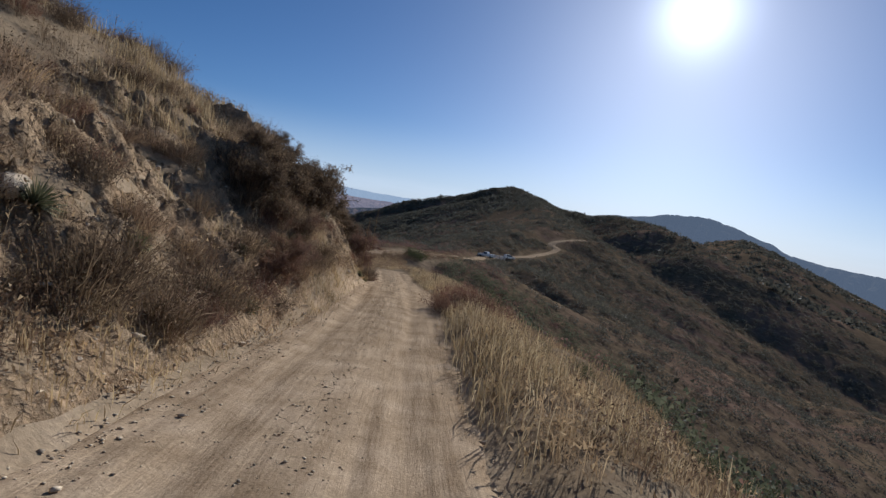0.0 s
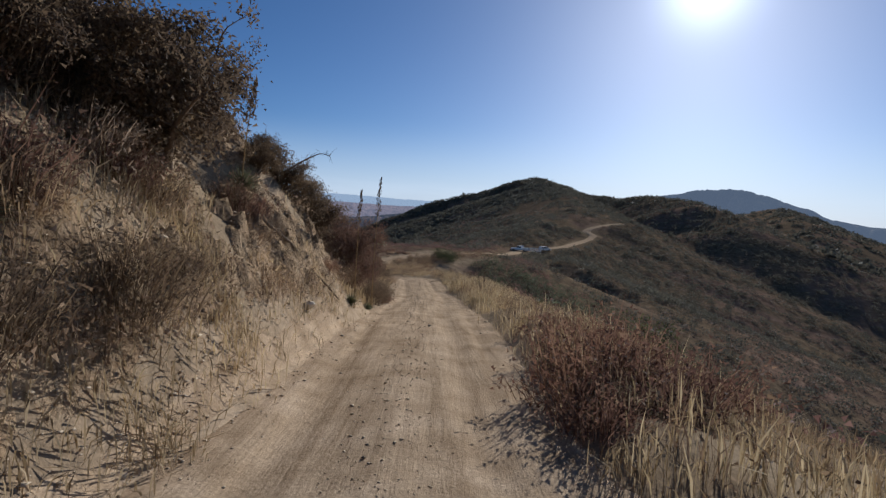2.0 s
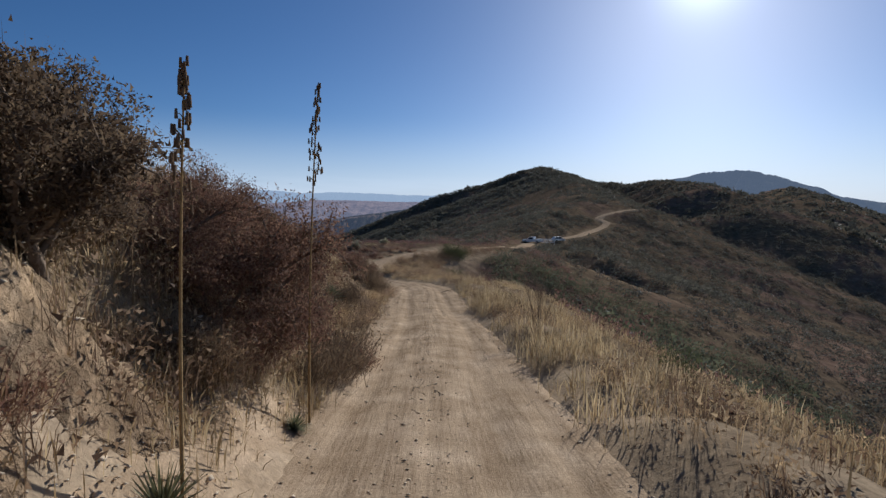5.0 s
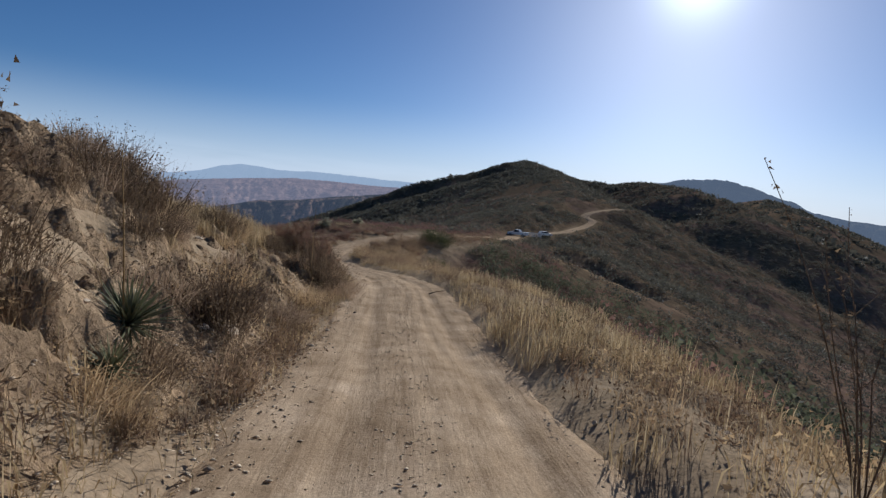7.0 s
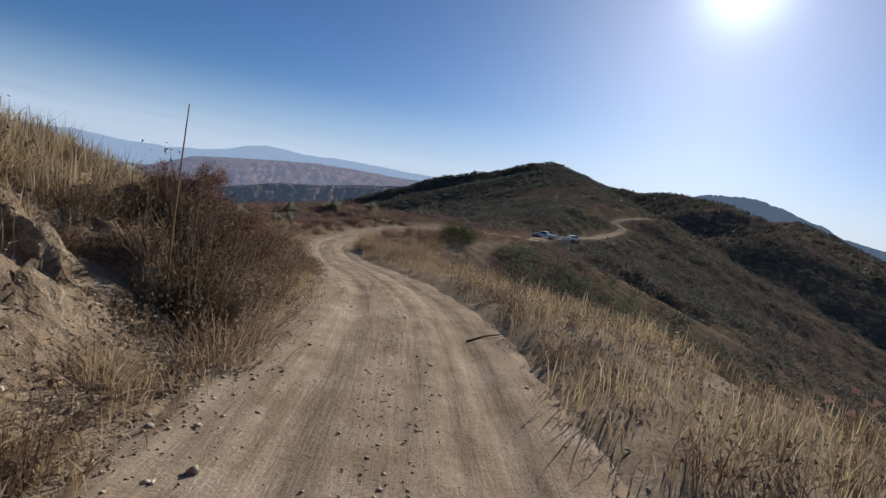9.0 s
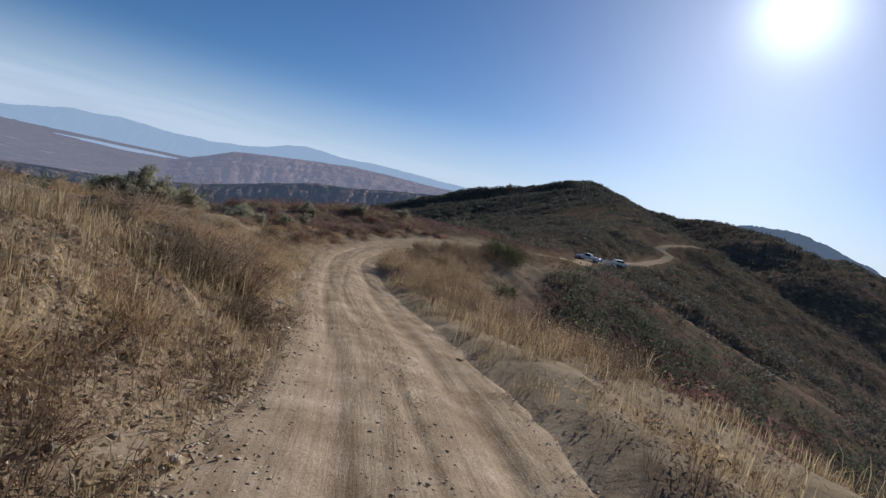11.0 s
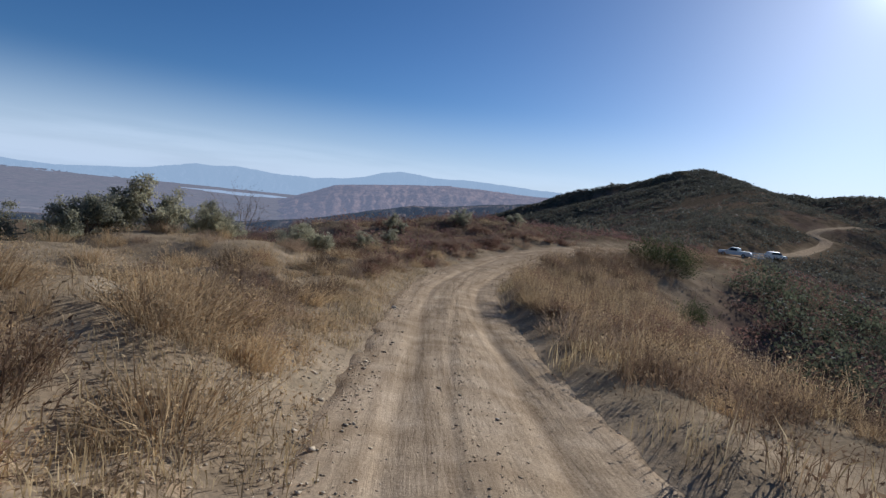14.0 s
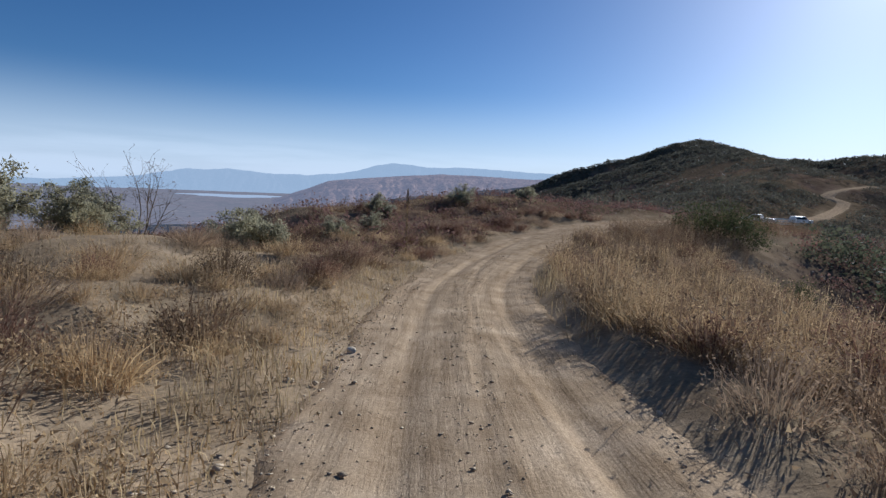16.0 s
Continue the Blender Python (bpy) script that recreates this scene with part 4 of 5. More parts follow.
def tufts(name, count, s_range, d_of, blades_each, height, width, lean, spread, material, label, keep=None):
    along = rng.uniform(*s_range, count)
    x, y = beside(along, d_of(along, rng.uniform(0, 1, count)))
    d = road_frame(x, y)[0]
    ok = (np.abs(d) > 1.3) & open_ground(x, y)
    if keep is not None:
        ok &= keep(x, y)
    x, y = x[ok], y[ok]
    tall = height * rng.uniform(0.55, 1.25, len(x)) * (1 + 0.3 * fbm(x / 3, y / 3, 2, 91))
    bx = np.repeat(x, blades_each) + rng.normal(0, spread, len(x) * blades_each)
    by = np.repeat(y, blades_each) + rng.normal(0, spread, len(x) * blades_each)
    bz = land(bx, by)[0] - 0.02
    return scattered(name, blades(rng, np.stack([bx, by, bz], 1), np.repeat(tall, blades_each), width, lean), material, label, "grass")


def crest_straw(name, count, s_range, d_range, tall):
    return tufts(name, count, s_range, lambda s, u: d_range[0] + (d_range[1] - d_range[0]) * u, 26, tall, 0.0058, 0.45, 0.12, GRASS, "tall pale straw grass on the crest of the bank", lambda x, y: patchy(x, y, 2.0, -0.2, 109))


crest_straw("crest_grass", 520, (69, 80), (3.8, 6.5), 0.45)
crest_straw("crest_grass", 190, (31, 48), (3.6, 6.5), 0.4)

y_at = lambda s: np.interp(s, np.arange(len(LINE)) * 0.5, ALONG_Y)
shelf_at = lambda s: np.interp(y_at(s), [-30, 18, 26, 36, 44, 52, 60, 68, 80, 92], [2.3, 2.3, 3.0, 3.6, 4.5, 7.0, 9.5, 11, 11, 8])
tufts("roadside_grass", 2100, (32, 110), lambda s, u: -(1.6 + (shelf_at(s) + 1.5 - 1.6) * u ** 1.3), 22, 0.5, 0.006, 0.6, 0.13, GRASS, "tall golden dry grass along the road's outer edge", lambda x, y: patchy(x, y, 1.6, -0.1, 93))
tufts("bank_foot_grass", 2000, (31, 112), lambda s, u: 1.55 + 1.6 * u, 18, 0.26, 0.0055, 0.8, 0.14, GRASS, "short golden dry grass at the foot of the bank", lambda x, y: patchy(x, y, 2.5, -0.25, 95))
tufts("bank_grass", 3400, (31, 84), lambda s, u: 2.6 + 7.5 * u, 20, 0.44, 0.0062, 0.6, 0.15, GRASS, "straw-coloured dry grass on the bank", lambda x, y: patchy(x, y, 2.6, 0.08, 97))
tufts("foot_straw", 620, (40, 56), lambda s, u: 1.3 + 1.3 * u, 20, 0.3, 0.0055, 0.8, 0.13, GRASS, "straw grass spilling down the bank to the road", lambda x, y: patchy(x, y, 1.4, -0.25, 127))
tufts("face_grass", 1300, (31, 84), lambda s, u: 1.8 + 1.8 * u, 16, 0.22, 0.0055, 0.8, 0.13, GRASS_DULL, "short dry grass clinging to the cut bank", lambda x, y: patchy(x, y, 1.5, 0.0, 107))
tufts("meadow_grass", 2300, (80, 125), lambda s, u: 1.8 + 14 * u, 16, 0.17, 0.0065, 0.9, 0.2, GRASS_DULL, "dull dry grass and weeds on the flat ground", lambda x, y: patchy(x, y, 3, -0.35, 99))
tufts("meadow_straw", 2400, (78, 125), lambda s, u: 1.8 + 12 * u, 18, 0.2, 0.0065, 0.9, 0.16, GRASS, "golden dry weeds on the flat ground", lambda x, y: patchy(x, y, 2.6, -0.2, 105))
tufts("outer_slope_grass", 3000, (30, 100), lambda s, u: -(shelf_at(s) + 0.5 + 7 * u), 14, 0.4, 0.008, 0.6, 0.2, GRASS_DULL, "dull dry grass on the outer slope", lambda x, y: patchy(x, y, 4, -0.35, 101))


def brush(name, count, s_range, d_of, shoots, height, material, label, spread=0.22, leaf=0.024, specks=44, keep=None, thick=0.0036):
    """Thickets of thin shoots with small dry leaves."""
    along = rng.uniform(*s_range, count)
    x, y = beside(along, d_of(along, rng.uniform(0, 1, count)))
    ok = (np.abs(road_frame(x, y)[0]) > 1.6) & open_ground(x, y)
    if keep is not None:
        ok &= keep(x, y)
    x, y = x[ok], y[ok]
    z = land(x, y)[0]
    tall = height * rng.uniform(0.5, 1.3, len(x))
    wide = spread * tall / height
    n = shoots
    root = np.stack([np.repeat(x, n) + rng.normal(0, 0.3, len(x) * n) * np.repeat(wide, n), np.repeat(y, n) + rng.normal(0, 0.3, len(x) * n) * np.repeat(wide, n), np.repeat(z, n) - 0.04], 1)
    wood = blades(rng, root, np.repeat(tall, n), thick, 0.8)
    u = unit(rng.normal(size=(len(x), specks, 3)))
    u[..., 2] = np.abs(u[..., 2]) * 0.95 + 0.05
    r = rng.uniform(0.35, 1.0, (len(x), specks, 1)) ** 0.5
    places = np.stack([x, y, z], 1)[:, None] + u * r * np.stack([wide * 1.7, wide * 1.7, tall], 1)[:, None]
    return scattered(name, merged([wood, leaves(rng, places.reshape(-1, 3), leaf)]), material, label, "brush")


brush("bank_foot_brush", 700, (31, 84), lambda s, u: 1.6 + 1.2 * u, 26, 0.38, DEAD, "dry dark brown brush along the foot of the bank", keep=lambda x, y: patchy(x, y, 1.8, -0.15, 111))
brush("foot_brush", 260, (38, 58), lambda s, u: 1.62 + 1.1 * u, 24, 0.4, DUN, "dull dry brush at the foot of the bank", keep=lambda x, y: patchy(x, y, 1.6, -0.1, 129))
brush("bank_straw_brush", 620, (31, 112), lambda s, u: 1.7 + 2.2 * u, 22, 0.36, STRAW, "dry straw-coloured brush along the bank", keep=lambda x, y: patchy(x, y, 2.2, -0.1, 113))
brush("upper_brush", 480, (31, 66), lambda s, u: 3.4 + 6 * u, 22, 0.5, UMBER, "dark dry brush covering the upper bank", keep=lambda x, y: patchy(x, y, 2.4, -0.15, 115))
brush("bend_brush", 560, (84, 122), lambda s, u: -(1.9 + 5.8 * u), 26, 0.95, STRAW, "tall straw-coloured brush inside the bend", 0.34, 0.025, keep=lambda x, y: patchy(x, y, 2.0, -0.1, 123), thick=0.0045)
brush("bend_dead_brush", 680, (84, 124), lambda s, u: -(1.9 + 6.5 * u), 24, 0.9, DEAD, "tall brown brush inside the bend", 0.36, 0.026, keep=lambda x, y: patchy(x, y, 1.8, -0.15, 125), thick=0.0045)
brush("far_bend_brush", 420, (114, 142), lambda s, u: -(2.0 + 4.5 * u), 24, 0.8, DEAD, "tall brown brush beyond the bend", 0.36, 0.024)
brush("verge_straw_brush", 420, (32, 84), lambda s, u: -(1.75 + 2.6 * u), 24, 0.42, STRAW, "straw-coloured brush on the road's outer verge", keep=lambda x, y: patchy(x, y, 2.0, -0.05, 118))
brush("verge_brush", 560, (32, 84), lambda s, u: -(1.8 + 2.6 * u), 24, 0.45, DEAD, "low brown brush on the road's outer verge", keep=lambda x, y: patchy(x, y, 2.4, 0.05, 117))
brush("meadow_brush", 380, (82, 124), lambda s, u: 2.1 + 11 * u, 28, 0.42, STRAW, "dry straw-coloured brush on the flat ground", 0.3, 0.02, keep=lambda x, y: patchy(x, y, 2.8, -0.1, 119))
brush("meadow_dead_brush", 260, (104, 124), lambda s, u: 2.2 + 10 * u, 22, 0.42, DEAD, "dry brown brush on the flat ground", 0.26, keep=lambda x, y: patchy(x, y, 2.4, 0.05, 121))

# ---- stones ----
def loose(name, count, s_range, d_of, size, material, label):
    along = rng.uniform(*s_range, count)
    x, y = beside(along, d_of(count))
    s = size * rng.lognormal(0, 0.42, count)
    return scattered(name, gravel_arrays(rng, x, y, s), material, label, "gravel")


loose("gravel", 13000, (32, 114), lambda n: rng.normal(1.6, 0.34, n), 0.0125, STONE, "loose tan gravel along the foot of the bank")
loose("pebbles", 7000, (32, 112), lambda n: rng.normal(0.05, 0.22, n), 0.0095, STONE, "small loose stones between the wheel tracks")
loose("edge_gravel", 1500, (32, 112), lambda n: rng.normal(-1.5, 0.22, n), 0.013, STONE, "small stones on the road's outer edge")
loose("rubble", 3600, (31, 84), lambda n: 1.5 + np.abs(rng.normal(0, 1.5, n)), 0.022, STONE, "crumbled stone and clods on the cut bank")
rock_shapes = [stone_mesh("rock_shape", 200 + k, STONE, 2) for k in range(5)]
pale_rock = stone_mesh("pale_rock_shape", 260, PALE_STONE, 2)


def rock(x, y, size, label, mesh):
    ob = new("rock", mesh)
    lift = float(crumble(np.array([x]), np.array([y]))[0]) - 0.15 * size if float(road_frame(np.array([x]), np.array([y]))[0][0]) > 1.9 else 0.28 * size
    ob.matrix_world = pose(x, y, ground_z(x, y) + lift, rng.uniform(-15, 15), rng.uniform(-15, 15), rng.uniform(0, 360)) @ Matrix.Diagonal((size, size, size, 1))
    return tagged(ob, label, "rock", "loose rocks by the road")


for k in range(90):
    s = rng.uniform(33, 112)
    side = 1 if rng.random() < 0.8 else -1
    px, py = beside(np.array([s]), np.array([side * rng.normal(1.75, 0.25)]))
    rock(float(px[0]), float(py[0]), float(0.035 * rng.lognormal(0, 0.45)), "angular tan rock lying at the road's edge", rock_shapes[k % 5])
for k in range(140):
    s = rng.uniform(33, 82)
    px, py = beside(np.array([s]), np.array([rng.uniform(2.2, 4.6)]))
    rock(float(px[0]), float(py[0]), float(0.05 * rng.lognormal(0, 0.5)), "tan rock jutting from the cut bank", rock_shapes[k % 5])
for px, py, size in ((-2.75, 17.9, 0.12), (-8.02, 54.5, 0.12), (-11.7, 67.3, 0.08), (-16.5, 72.7, 0.09), (-16.3, 72.9, 0.07)):
    rock(px, py, size, "pale weathered rock beside the dirt road", pale_rock)

# ---- bushes ----
KINDS = {
    "dead": ("dead_bush", [fluffy_meshes("dead", 300 + k, 0.46, 0.5, DEAD, 280, 680, 0.0135, 0.0034, None, 0.45) for k in range(3)], "dry dark brown brush on the slope"),
    "russet": ("russet_bush", [fluffy_meshes("russet", 310 + k, 0.48, 0.54, RUSSET, 300, 800, 0.016, 0.0034) for k in range(3)], "reddish-brown dry bush with fine twigs"),
    "straw": ("straw_bush", [fluffy_meshes("straw", 320 + k, 0.42, 0.56, STRAW, 300, 640, 0.0125, 0.0033, None, 0.4) for k in range(3)], "rounded straw-coloured dry bush"),
    "dun": ("dun_bush", [fluffy_meshes("dun", 325 + k, 0.44, 0.58, DUN, 300, 660, 0.0125, 0.0033, None, 0.4) for k in range(3)], "rounded dull brown dry bush with fine stems"),
    "seedy": ("seedy_bush", [fluffy_meshes("seedy", 345 + k, 0.7, 0.55, DUN, 280, 380, 0.014, 0.0036, SEED, 0.12) for k in range(3)], "dry brown bush with dark seed heads"),
    "olive": ("olive_bush", [shrub_meshes("olive", 330 + k, 0.9, 0.7, OLIVE, 14, 4, 1500, 0.026) for k in range(2)], "dark olive green shrub on the slope"),
    "umber": ("umber_bush", [fluffy_meshes("umber", 340 + k, 0.78, 0.64, UMBER, 360, 1000, 0.0175, 0.0038) for k in range(3)], "dark brown twiggy shrub on the bank"),
    "twiggy": ("twiggy_bush", [shrub_meshes("twiggy", 350 + k, 0.7, 0.5, STRAW, 16, 4, 200, 0.013) for k in range(2)], "nearly bare grey twiggy bush"),
}


def bush(kind, x, y, scale=1.0, label=""):
    name, meshes, usual = KINDS[kind]
    return planted(name, meshes[int(rng.integers(len(meshes)))], ("twig_mass", "foliage"), x, y, ground_z(x, y) - 0.03, scale, float(rng.uniform(0, 360)), label or usual, "bush", "bushes on the slope", (float(rng.uniform(-8, 8)), float(rng.uniform(-8, 8))))


def bushes(count, s_range, d_range, kinds, scale):
    for _ in range(count):
        s, d = rng.uniform(*s_range), rng.uniform(*d_range)
        px, py = beside(np.array([s]), np.array([d]))
        if open_ground(px, py)[0]:
            bush(kinds[int(rng.integers(len(kinds)))], float(px[0]), float(py[0]), float(scale * rng.uniform(0.6, 1.3)))


bushes(44, (31, 46), (4.2, 8.5), ("umber", "dead", "russet", "dun"), 0.75)
bushes(60, (31, 80), (4.0, 9.0), ("umber", "dead", "straw", "twiggy", "dead"), 0.95)
bushes(36, (31, 58), (1.9, 3.6), ("dead", "umber", "twiggy", "dead", "straw"), 0.7)
bushes(44, (37.5, 45.5), (1.75, 3.5), ("umber", "dead", "umber", "dead", "straw"), 0.72)
bushes(18, (50, 57), (1.7, 2.9), ("umber", "dead", "russet"), 0.7)
bushes(26, (57, 67), (1.9, 3.4), ("dead", "straw", "umber"), 0.68)
bushes(30, (56, 82), (2.0, 4.2), ("dead", "straw", "twiggy"), 0.7)
bushes(110, (80, 114), (2.4, 11.0), ("straw", "dun", "straw", "straw", "dun"), 1.0)
bushes(80, (84, 112), (2.3, 7.0), ("straw", "dun", "straw", "straw", "russet"), 0.95)
bushes(30, (32, 76), (-7.5, -2.6), ("russet", "dead", "olive"), 0.7)
bushes(34, (84, 97), (-6.5, -2.4), ("straw", "dun", "dead", "straw"), 0.95)
bushes(100, (96, 120), (-7.0, -2.2), ("straw", "dun", "dead", "straw", "russet", "dun"), 1.35)
bushes(34, (93, 103), (-5.5, -2.3), ("straw", "dun", "straw", "dead"), 1.15)
bushes(12, (97.5, 104), (-2.7, -2.25), ("dead", "straw", "dun"), 1.1)
bushes(34, (118, 142), (-5.5, -2.3), ("russet", "dead", "dun"), 1.1)
bushes(34, (50, 84), (1.9, 3.6), ("dun", "dead", "straw", "umber"), 0.8)
bushes(70, (31, 72), (3.2, 5.6), ("seedy", "umber", "dun", "seedy", "russet"), 0.95)
bushes(46, (31, 50), (2.0, 4.4), ("umber", "russet", "dead", "dun"), 0.95)
bushes(48, (55, 76), (1.95, 5.0), ("dun", "straw", "seedy", "umber", "straw"), 0.95)
bushes(40, (84, 94), (2.3, 5.5), ("straw", "dun", "straw", "dun", "dead"), 1.25)
bushes(60, (102, 128), (1.95, 3.6), ("russet", "dun", "russet", "dead"), 1.0)
bushes(46, (104, 122), (3.0, 12.0), ("russet", "russet", "dun", "dead"), 1.2)
for px, py in ((-5.6, 28.4), (-6.2, 28.9), (-6.0, 29.8), (-6.7, 30.6), (-5.4, 29.2), (-6.9, 29.2), (-5.8, 30.8), (-6.4, 31.6)):
    bush("umber", px, py, 1.35)
bushes(70, (56, 69), (4.0, 6.8), ("seedy", "seedy", "umber", "dun", "russet"), 1.1)
for kind, px, py, size in (("umber", -3.0, 25.5, 1.2), ("umber", -3.3, 26.6, 1.3), ("dead", -3.5, 27.6, 1.2), ("umber", -3.1, 24.6, 1.0), ("russet", -2.9, 26.4, 1.0), ("straw", -5.9, 20.2, 1.2), ("straw", -5.5, 20.9, 1.1), ("umber", -4.6, 33.35, 1.3), ("umber", -4.85, 33.7, 1.1), ("dun", -4.7, 35.9, 1.2), ("dead", -4.5, 36.4, 0.9), ("dun", -4.85, 41.2, 1.4), ("dun", -4.6, 40.4, 1.2), ("straw", -4.9, 39.2, 1.1), ("dead", -4.55, 38.0, 1.0), ("umber", -6.2, 44.6, 1.35), ("umber", -5.9, 43.6, 1.3), ("umber", -6.6, 45.8, 1.3), ("umber", -6.3, 42.6, 1.3), ("dead", -5.9, 45.4, 1.5), ("dead", -13.2, 66.4, 1.5), ("umber", -14.6, 68.8, 1.0), ("dead", -12.6, 63.6, 1.4), ("umber", -15.4, 66.0, 0.95), ("umber", -5.5, 34.6, 1.0), ("umber", -3.6, 12.4, 1.1), ("russet", -3.2, 11.6, 1.2), ("umber", -3.9, 13.6, 1.2), ("russet", -3.3, 13.2, 1.2), ("dead", -2.9, 12.4, 1.0), ("russet", -3.5, 14.6, 1.1)):
    bush(kind, px, py, size)
for px, py, size in ((0.6, 15.3, 1.6), (1.0, 16.1, 1.8), (1.4, 15.2, 1.7), (0.85, 17.2, 1.3), (1.5, 16.7, 1.6), (0.6, 14.4, 1.1), (0.9, 18.6, 0.9), (1.9, 15.9, 1.7)):
    bush("russet", px, py, size, "reddish-brown bush leaning over the road's edge")
for px, py, size in ((-3.0, 80.5, 1.3), (-1.8, 83.0, 1.3), (-4.0, 90.6, 2.1), (-2.4, 91.4, 2.2), (-1.6, 92.2, 1.7), (-2.6, 88.8, 1.9), (-4.0, 93.4, 2.0)):
    bush("olive", px, py, size, "large green shrub beyond the bend")
for px, py, size in ((-9.7, 54.6, 1.2), (-10.6, 55.9, 1.1), (-11.3, 59.3, 1.35), (-10.5, 59.8, 1.0), (-5.6, 41.6, 1.5), (-5.2, 42.4, 1.1), (-5.9, 42.6, 1.2)):
    bush("straw" if py > 50 else "umber", px, py, size)

# ---- scrub trees and oaks ----
def bare_tree_meshes(seed, height):
    """Several slim stems from one root, forking into fine upright twigs."""
    r = np.random.default_rng(seed)
    stems, wood, spots = [], [], []
    for k in range(6):
        turn = k * 1.05 + r.uniform(-0.3, 0.3)
        p = bent(r, (0.05 * math.cos(turn), 0.05 * math.sin(turn), -0.15), (0.36 * math.cos(turn), 0.36 * math.sin(turn), 1), height * r.uniform(0.6, 0.8), 7, 0.08)
        stems.append(tube(p, 0.026, 0.009, 5))
        for _ in range(9):
            i = int(r.integers(2, 8))
            q = bent(r, p[i], unit(p[i] - p[i - 1]) + r.normal(0, 0.45, 3), height * r.uniform(0.2, 0.36), 5, 0.13)
            wood.append(tube(q, 0.009, 0.003))
            for _ in range(4):
                g = bent(r, q[int(r.integers(1, 6))], unit(q[-1] - q[0]) + r.normal(0, 0.5, 3), height * r.uniform(0.07, 0.15), 3, 0.2)
                wood.append(tube(g, 0.004, 0.0018))
                spots.append(g[-1] + r.normal(0, 0.012, (2, 3)))
    return tri_mesh("bare_stems", *merged(stems), GREY_BARK, True), tri_mesh("bare_twigs", *merged(wood), GREY_BARK), tri_mesh("bare_leaves", *leaves(r, np.concatenate(spots), 0.02), UMBER)


RED_SCRUB = [tree_meshes("russet_scrub", 410 + k, 2.0, 1.5, RUSSET, 12, 9, 50, 0.019) for k in range(2)]
SCRUB = [tree_meshes("scrub_tree", 400 + k, 2.0, 1.15, UMBER, 11, 9, 32, 0.03) for k in range(3)]
OAKS = [tree_meshes("oak", 420 + k, 1.9, 2.3, OAK, 10, 6, 42, 0.037) for k in range(3)]
def crest_of(meshes):
    return max(v.co.z for v in meshes[2].vertices)


for k, (px, py, top) in enumerate(((-4.5, 14.1, 1.5), (-4.4, 14.9, 1.4), (-3.7, 15.5, 1.1), (-3.75, 14.7, 1.3), (-3.95, 16.3, 1.1), (-3.8, 13.8, 1.1), (-4.2, 15.9, 1.2), (-4.6, 13.2, 1.5), (-4.1, 12.3, 1.0), (-5.2, 14.6, 1.6), (-4.4, 20.4, 0.5), (-4.1, 20.9, 0.35), (-4.2, 19.5, 0.3), (-4.7, 19.4, 0.55), (-4.9, 21.2, 0.55), (-4.7, 20.0, 0.4), (-4.1, 22.2, -0.1), (-3.8, 21.6, -0.3), (-6.1, 19.3, 2.3), (-5.6, 19.0, 1.8), (-5.2, 29.6, -1.2), (-6.2, 30.8, -0.95), (-4.5, 28.4, -1.45), (-5.6, 28.6, -1.0))):
    low_z = ground_z(px, py) - 0.05
    size = (top - low_z) / crest_of(SCRUB[k % 3])
    planted("scrub_tree", SCRUB[k % 3], ("trunk", "branchwork", "crown"), px, py, low_z, size, 67 * k, "dark brown drought-stricken scrub tree on the bank", "tree", "scrub trees on the bank")
for k, (px, py, size) in enumerate(((-23.5, 66.0, 0.9), (-21.8, 67.6, 1.0), (-20.9, 69.4, 1.05), (-24.6, 69.0, 0.95), (-22.6, 68.8, 1.05), (-20.6, 71.6, 0.8), (-20.0, 70.6, 0.6), (-19.1, 76.1, 0.95), (-20.4, 77.0, 0.85), (-19.9, 75.2, 0.6), (-17.6, 78.6, 0.5), (-22.6, 72.6, 0.6), (-16.5, 92, 0.7), (-13.5, 97, 0.65), (-19.0, 86.0, 0.65), (-18.0, 82.5, 0.55))):
    planted("scrub_oak", OAKS[k % 3], ("trunk", "branchwork", "crown"), px, py, ground_z(px, py) - 0.05, size, 91 * k, "dusty grey-green scrub oak on the dry hillside", "tree", "scrub oaks above the valley")
for k, (px, py, top) in enumerate(((-3.4, 24.2, -0.95), (-4.0, 23.2, -0.85), (-4.5, 24.8, -0.6), (-3.3, 23.4, -1.5), (-3.9, 26.0, -1.35), (-3.15, 11.0, -0.75), (-3.0, 10.2, -1.1), (-3.2, 13.3, -0.6), (-6.4, 42.9, -3.3), (-6.8, 43.8, -3.35), (-5.9, 43.4, -3.75), (-6.0, 42.4, -3.6))):
    low_z = ground_z(px, py) - 0.08
    planted("scrub_tree", RED_SCRUB[k % 2], ("trunk", "branchwork", "crown"), px, py, low_z, (top - low_z) / crest_of(RED_SCRUB[k % 2]), 77 * k, "reddish-brown drought-stricken scrub thicket on the bank", "tree", "scrub trees on the bank")
bare = bare_tree_meshes(440, 2.7)
planted("bare_tree", bare, ("stem_cluster", "branchwork", "dry_foliage"), -20.6, 73.1, ground_z(-20.6, 73.1) - 0.05, 0.95, 20, "nearly leafless grey tree on the dry hillside", "tree")

